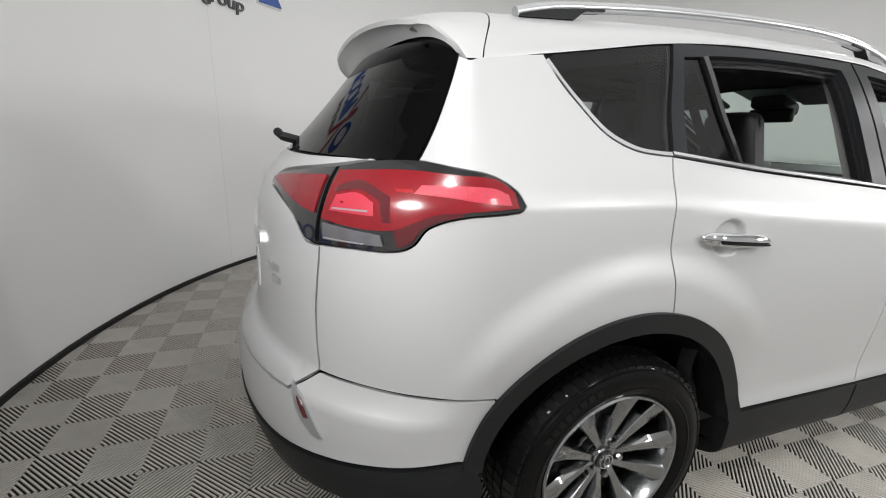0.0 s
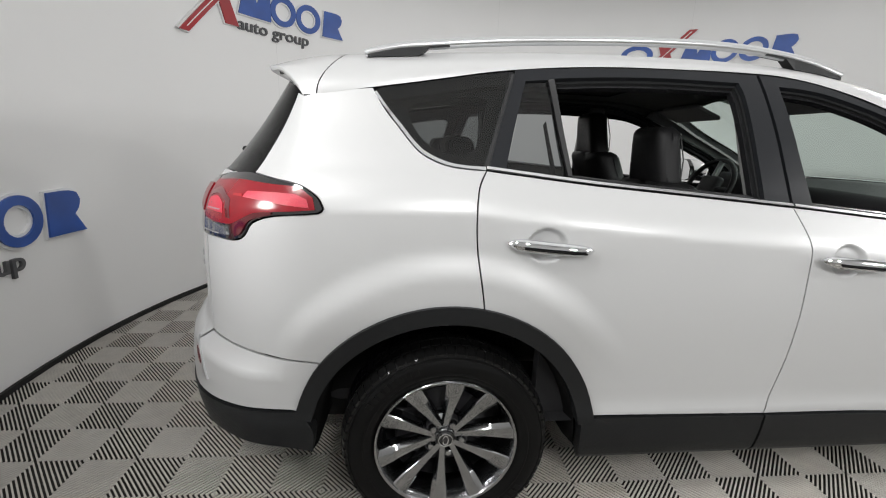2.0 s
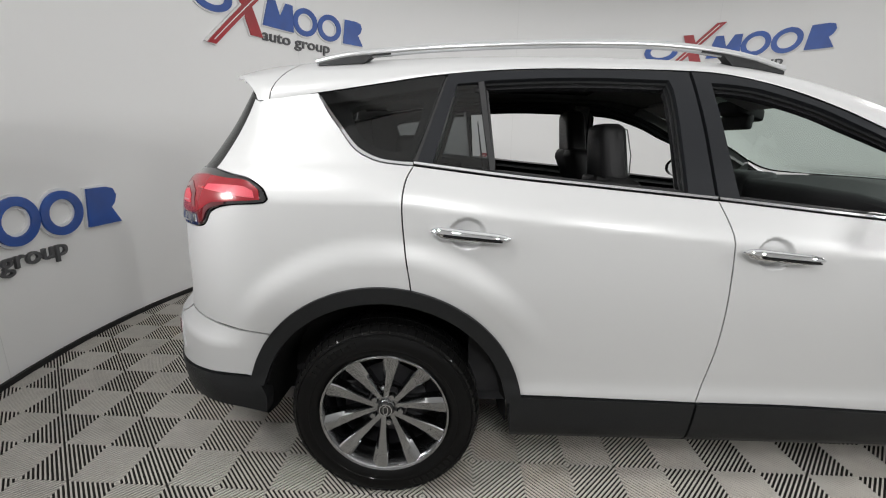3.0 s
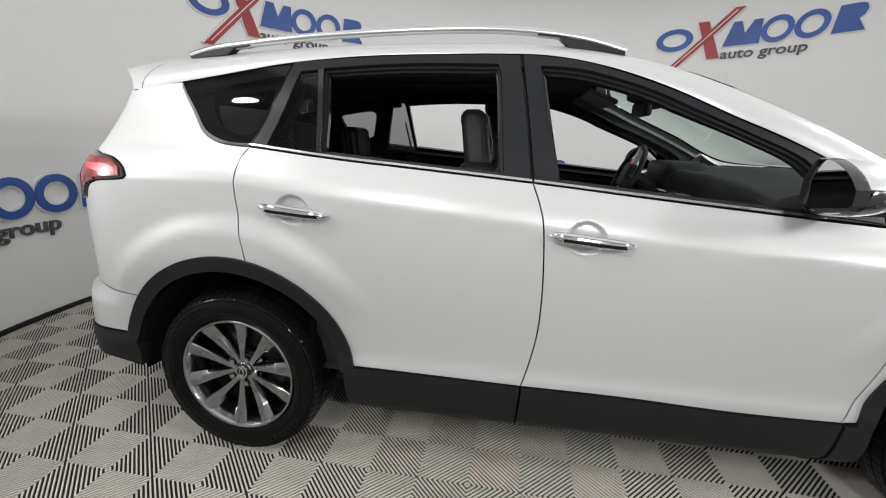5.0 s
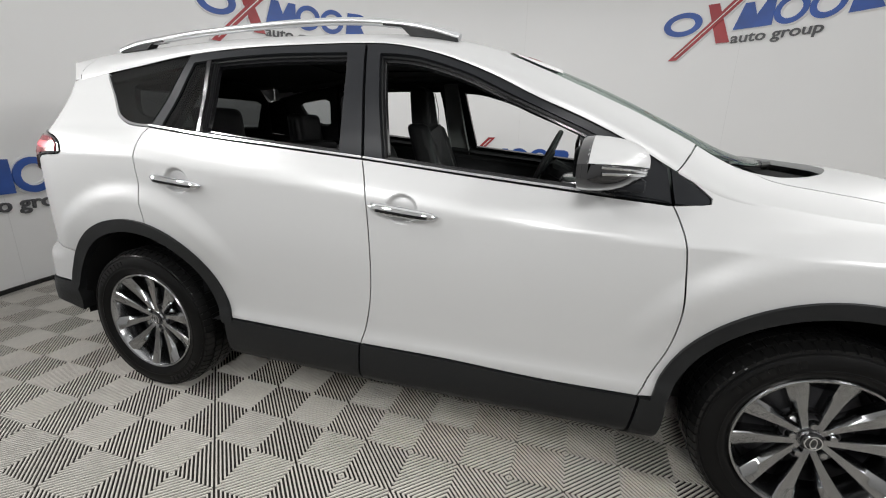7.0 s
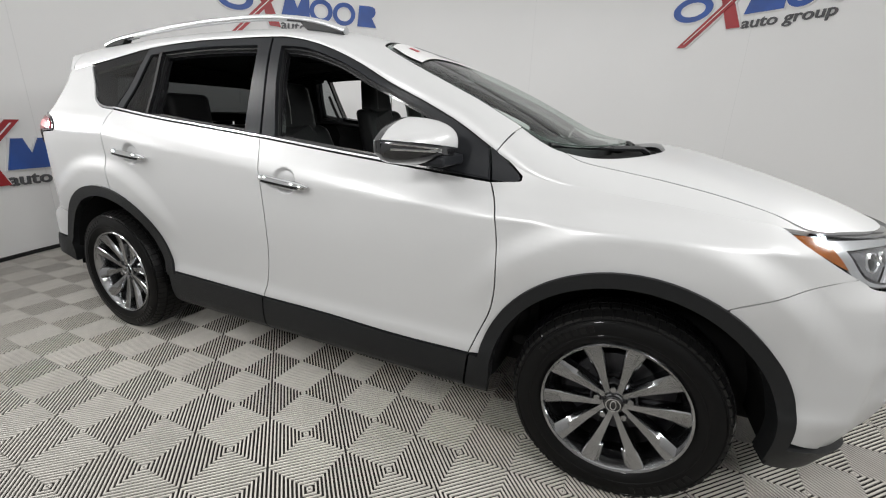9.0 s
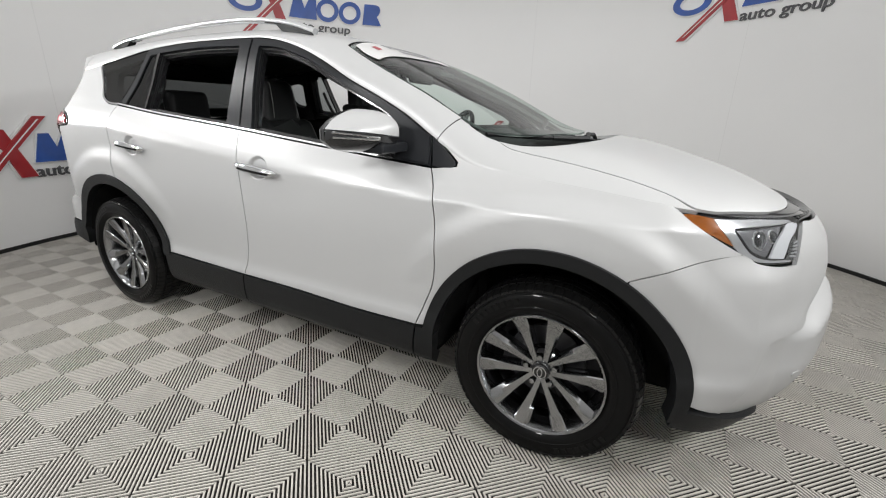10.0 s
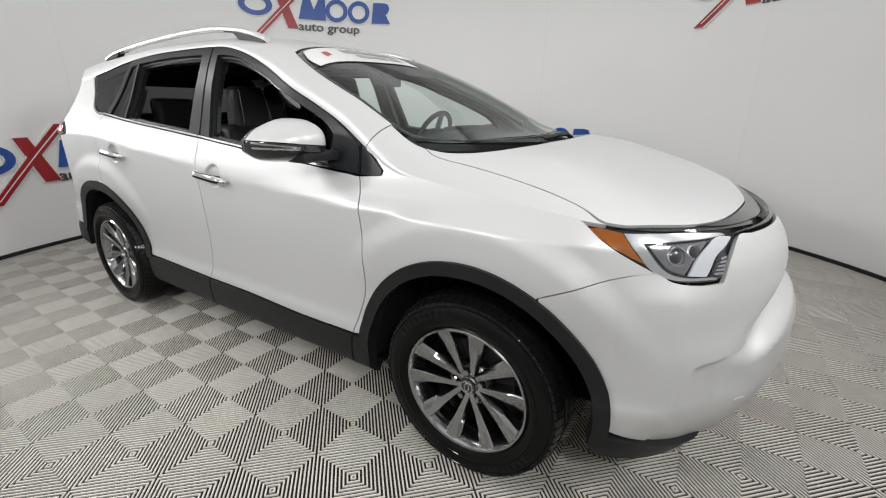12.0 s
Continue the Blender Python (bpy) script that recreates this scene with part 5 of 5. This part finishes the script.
part("top_pad", blob((1.88, -0.73, 0.70), (2.46, 0.73, 1.160), 0.05, 3, dash_shape, 4), CABIN, dash, smooth=True)
part("dial_hood", blob((1.86, 0.20, 1.02), (2.08, 0.56, 1.19), 0.045, 3), CABIN, dash, smooth=True)
part("centre_stack", blob((1.80, -0.16, 0.60), (1.98, 0.16, 1.06), 0.03, 3), GLOSSBLACK, dash, smooth=True)
part("screen", blob((1.792, -0.10, 0.93), (1.804, 0.10, 1.03), 0.004, 2), SMOKE, dash)
for y in (-0.60, -0.25, 0.66):
    part("air_vent", blob((1.835, y - 0.06, 0.95), (1.86, y + 0.06, 1.02), 0.012, 2), GLOSSBLACK, dash)
bm = bmesh.new()
wheel_m = Matrix.Translation((1.70, 0.37, 1.10)) @ Matrix.Rotation(radians(-66), 4, "Y")
rows = []
for k in range(40):
    a = 2 * math.pi * k / 40
    rows.append([bm.verts.new(wheel_m @ Vector(((0.178 + 0.015 * math.cos(b)) * math.cos(a), (0.178 + 0.015 * math.cos(b)) * math.sin(a), 0.015 * math.sin(b)))) for b in [2 * math.pi * j / 10 for j in range(10)]])
for k in range(40):
    p, q = rows[k], rows[(k + 1) % 40]
    for j in range(10):
        bm.faces.new((p[j], q[j], q[(j + 1) % 10], p[(j + 1) % 10]))
bmesh.ops.recalc_face_normals(bm, faces=bm.faces)
steer = part("steering_wheel", bm, LEATHER, car, "black leather steering wheel", True)
bm = blob((-0.075, -0.075, -0.03), (0.075, 0.075, 0.02), 0.025, 3)
bm.transform(wheel_m)
part("boss", bm, CABIN, steer, smooth=True)
for a in (0, 180, 270):
    c, sn = math.cos(math.radians(a)), math.sin(math.radians(a))
    bm = tube([Vector((0.06 * c, 0.06 * sn, -0.005)), Vector((0.172 * c, 0.172 * sn, 0.0))], 0.016, 8)
    bm.transform(wheel_m)
    part("spoke", bm, SATIN if a != 270 else CABIN, steer)
part("steering_column", tube([(1.74, 0.37, 1.07), (1.98, 0.37, 0.96)], 0.05, 12), CABIN, car)
part("rear_view_mirror", blob((1.62, -0.115, 1.405), (1.655, 0.115, 1.475), 0.016, 3), CABIN, car, "black rear-view mirror", True)
part("mirror_stem", tube([(1.65, 0, 1.47), (1.69, 0, 1.515)], 0.012, 8), CABIN, car)
part("camera_cover", blob((1.58, -0.09, 1.485), (1.72, 0.09, 1.545), 0.02, 3, lambda p: Vector((p.x, p.y, p.z - (p.x - 1.58) * 0.32))), CABIN, car)
for y in (-0.38, 0.38):
    part("sun_visor", blob((1.42, y - 0.19, 1.540), (1.57, y + 0.19, 1.562), 0.008, 2, lambda p: Vector((p.x, p.y, p.z - (p.x - 1.42) * 0.40))), CABINGREY, car)
panel("headliner", dk([(-0.55, -0.66), (-0.35, -0.70), (0.5, -0.72), (1.40, -0.68), (1.48, -0.40), (1.44, 0.0), (1.48, 0.40), (1.40, 0.68), (0.5, 0.72), (-0.35, 0.70), (-0.55, 0.66)]), deck, HEADLINER, car, off=-0.035, depth=0.01, grid=0.08)
panel("sunroof_shade", dk([(0.35, -0.46), (1.00, -0.46), (1.00, 0.46), (0.35, 0.46)]), deck, DARK, car, off=-0.047, depth=0.008, grid=0.08)
for s in (1, -1):
    panel("pillar_lining", dk([(1.40, -0.795), (1.60, -0.795), (2.0, -0.795), (2.18, -0.795), (2.20, -0.715), (2.0, -0.735), (1.80, -0.728), (1.62, -0.695), (1.40, -0.68)]), deck, CABINGREY, car, off=-0.028, depth=0.02, grid=0.05, side=s)
    panel("roof_side_lining", dk([(-0.2, -0.79), (0.5, -0.79), (1.40, -0.79), (1.40, -0.67), (0.5, -0.70), (-0.2, -0.68)]), deck, HEADLINER, car, off=-0.03, depth=0.01, grid=0.06, side=s)
part("cabin_floor", blob((-0.75, -0.60, 0.34), (2.30, 0.60, 0.40), 0.02), CABIN, car)
part("boot_floor", blob((-0.80, -0.52, 0.60), (0.10, 0.52, 0.66), 0.02), CABIN, car)
part("console", blob((1.0, -0.11, 0.40), (1.82, 0.11, 0.72), 0.04, 3), CABIN, car, smooth=True)
part("firewall", blob((2.30, -0.62, 0.35), (2.34, 0.62, 1.02), 0.01), DARK, car)


# ---- floor tiles: ribs slant so that they form nested diamonds round every second corner ----
def tile_mesh(keep=None):
    """One tile; keep drops the bits of rib that fall outside a round edge."""
    V, Fc = [], []
    pitch, half, c = 0.02, 0.0040, 0.1996
    for qx, qy in ((1, 1), (-1, 1), (-1, -1), (1, -1)):
        for k in range(20):
            d = (k + 0.5) * pitch

            def cut(e):
                return ((e, 0.0), (0.0, e)) if e <= c else ((c, e - c), (e - c, c))
            bits = 8 if keep else 1
            edges = []
            for z, g in ((0.0, 0.0), (-0.014, 0.0008)):
                edges.append((cut(max(d - half - g, 0.0005)), cut(min(d + half + g, 2 * c - 0.0005))))
            for b in range(bits):
                n0, mid = len(V), None
                for (p0, p1), (p3, p2) in edges:
                    quad = []
                    for (a0, a1), t in (((p0, p1), b / bits), ((p3, p2), b / bits), ((p3, p2), (b + 1) / bits), ((p0, p1), (b + 1) / bits)):
                        quad.append((qx * (a0[0] + (a1[0] - a0[0]) * t), qy * (a0[1] + (a1[1] - a0[1]) * t)))
                    mid = mid or quad
                    V += [(x, y, 0.0 if mid is quad else -0.014) for x, y in quad]
                if keep and not keep(sum(q[0] for q in mid) / 4, sum(q[1] for q in mid) / 4):
                    del V[n0:]
                    continue
                for f in ((0, 1, 2, 3), (0, 3, 7, 4), (2, 1, 5, 6)):
                    f = [n0 + i for i in f]
                    Fc.append(tuple(f[::-1]) if qx * qy < 0 else tuple(f))
    me = bpy.data.meshes.new("tile")
    me.from_pydata(V, [], Fc)
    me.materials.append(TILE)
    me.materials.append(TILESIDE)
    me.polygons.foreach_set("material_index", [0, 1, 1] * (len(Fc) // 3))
    return me


tile = tile_mesh()
turn = Matrix.Rotation(math.radians(-1.0), 4, "Z")
for i in range(-14, 14):
    for j in range(-14, 14):
        m = Matrix.Translation(turn @ Vector((0.4 * i, 0.4 * j, 0)) + Vector((1.937, -1.119, 0))) @ turn
        far = [(m @ Vector((x, y, 0)) - Vector((CX, CY, 0))).length for x in (-0.2, 0.2) for y in (-0.2, 0.2)]
        if min(far) > RW - 0.01:
            continue
        me = tile
        if max(far) > RW:
            me = tile_mesh(lambda x, y: (m @ Vector((x, y, 0)) - Vector((CX, CY, 0))).length < RW + 0.01)
        t = new("tile", me)
        t.matrix_basis = m
        t.parent = floor
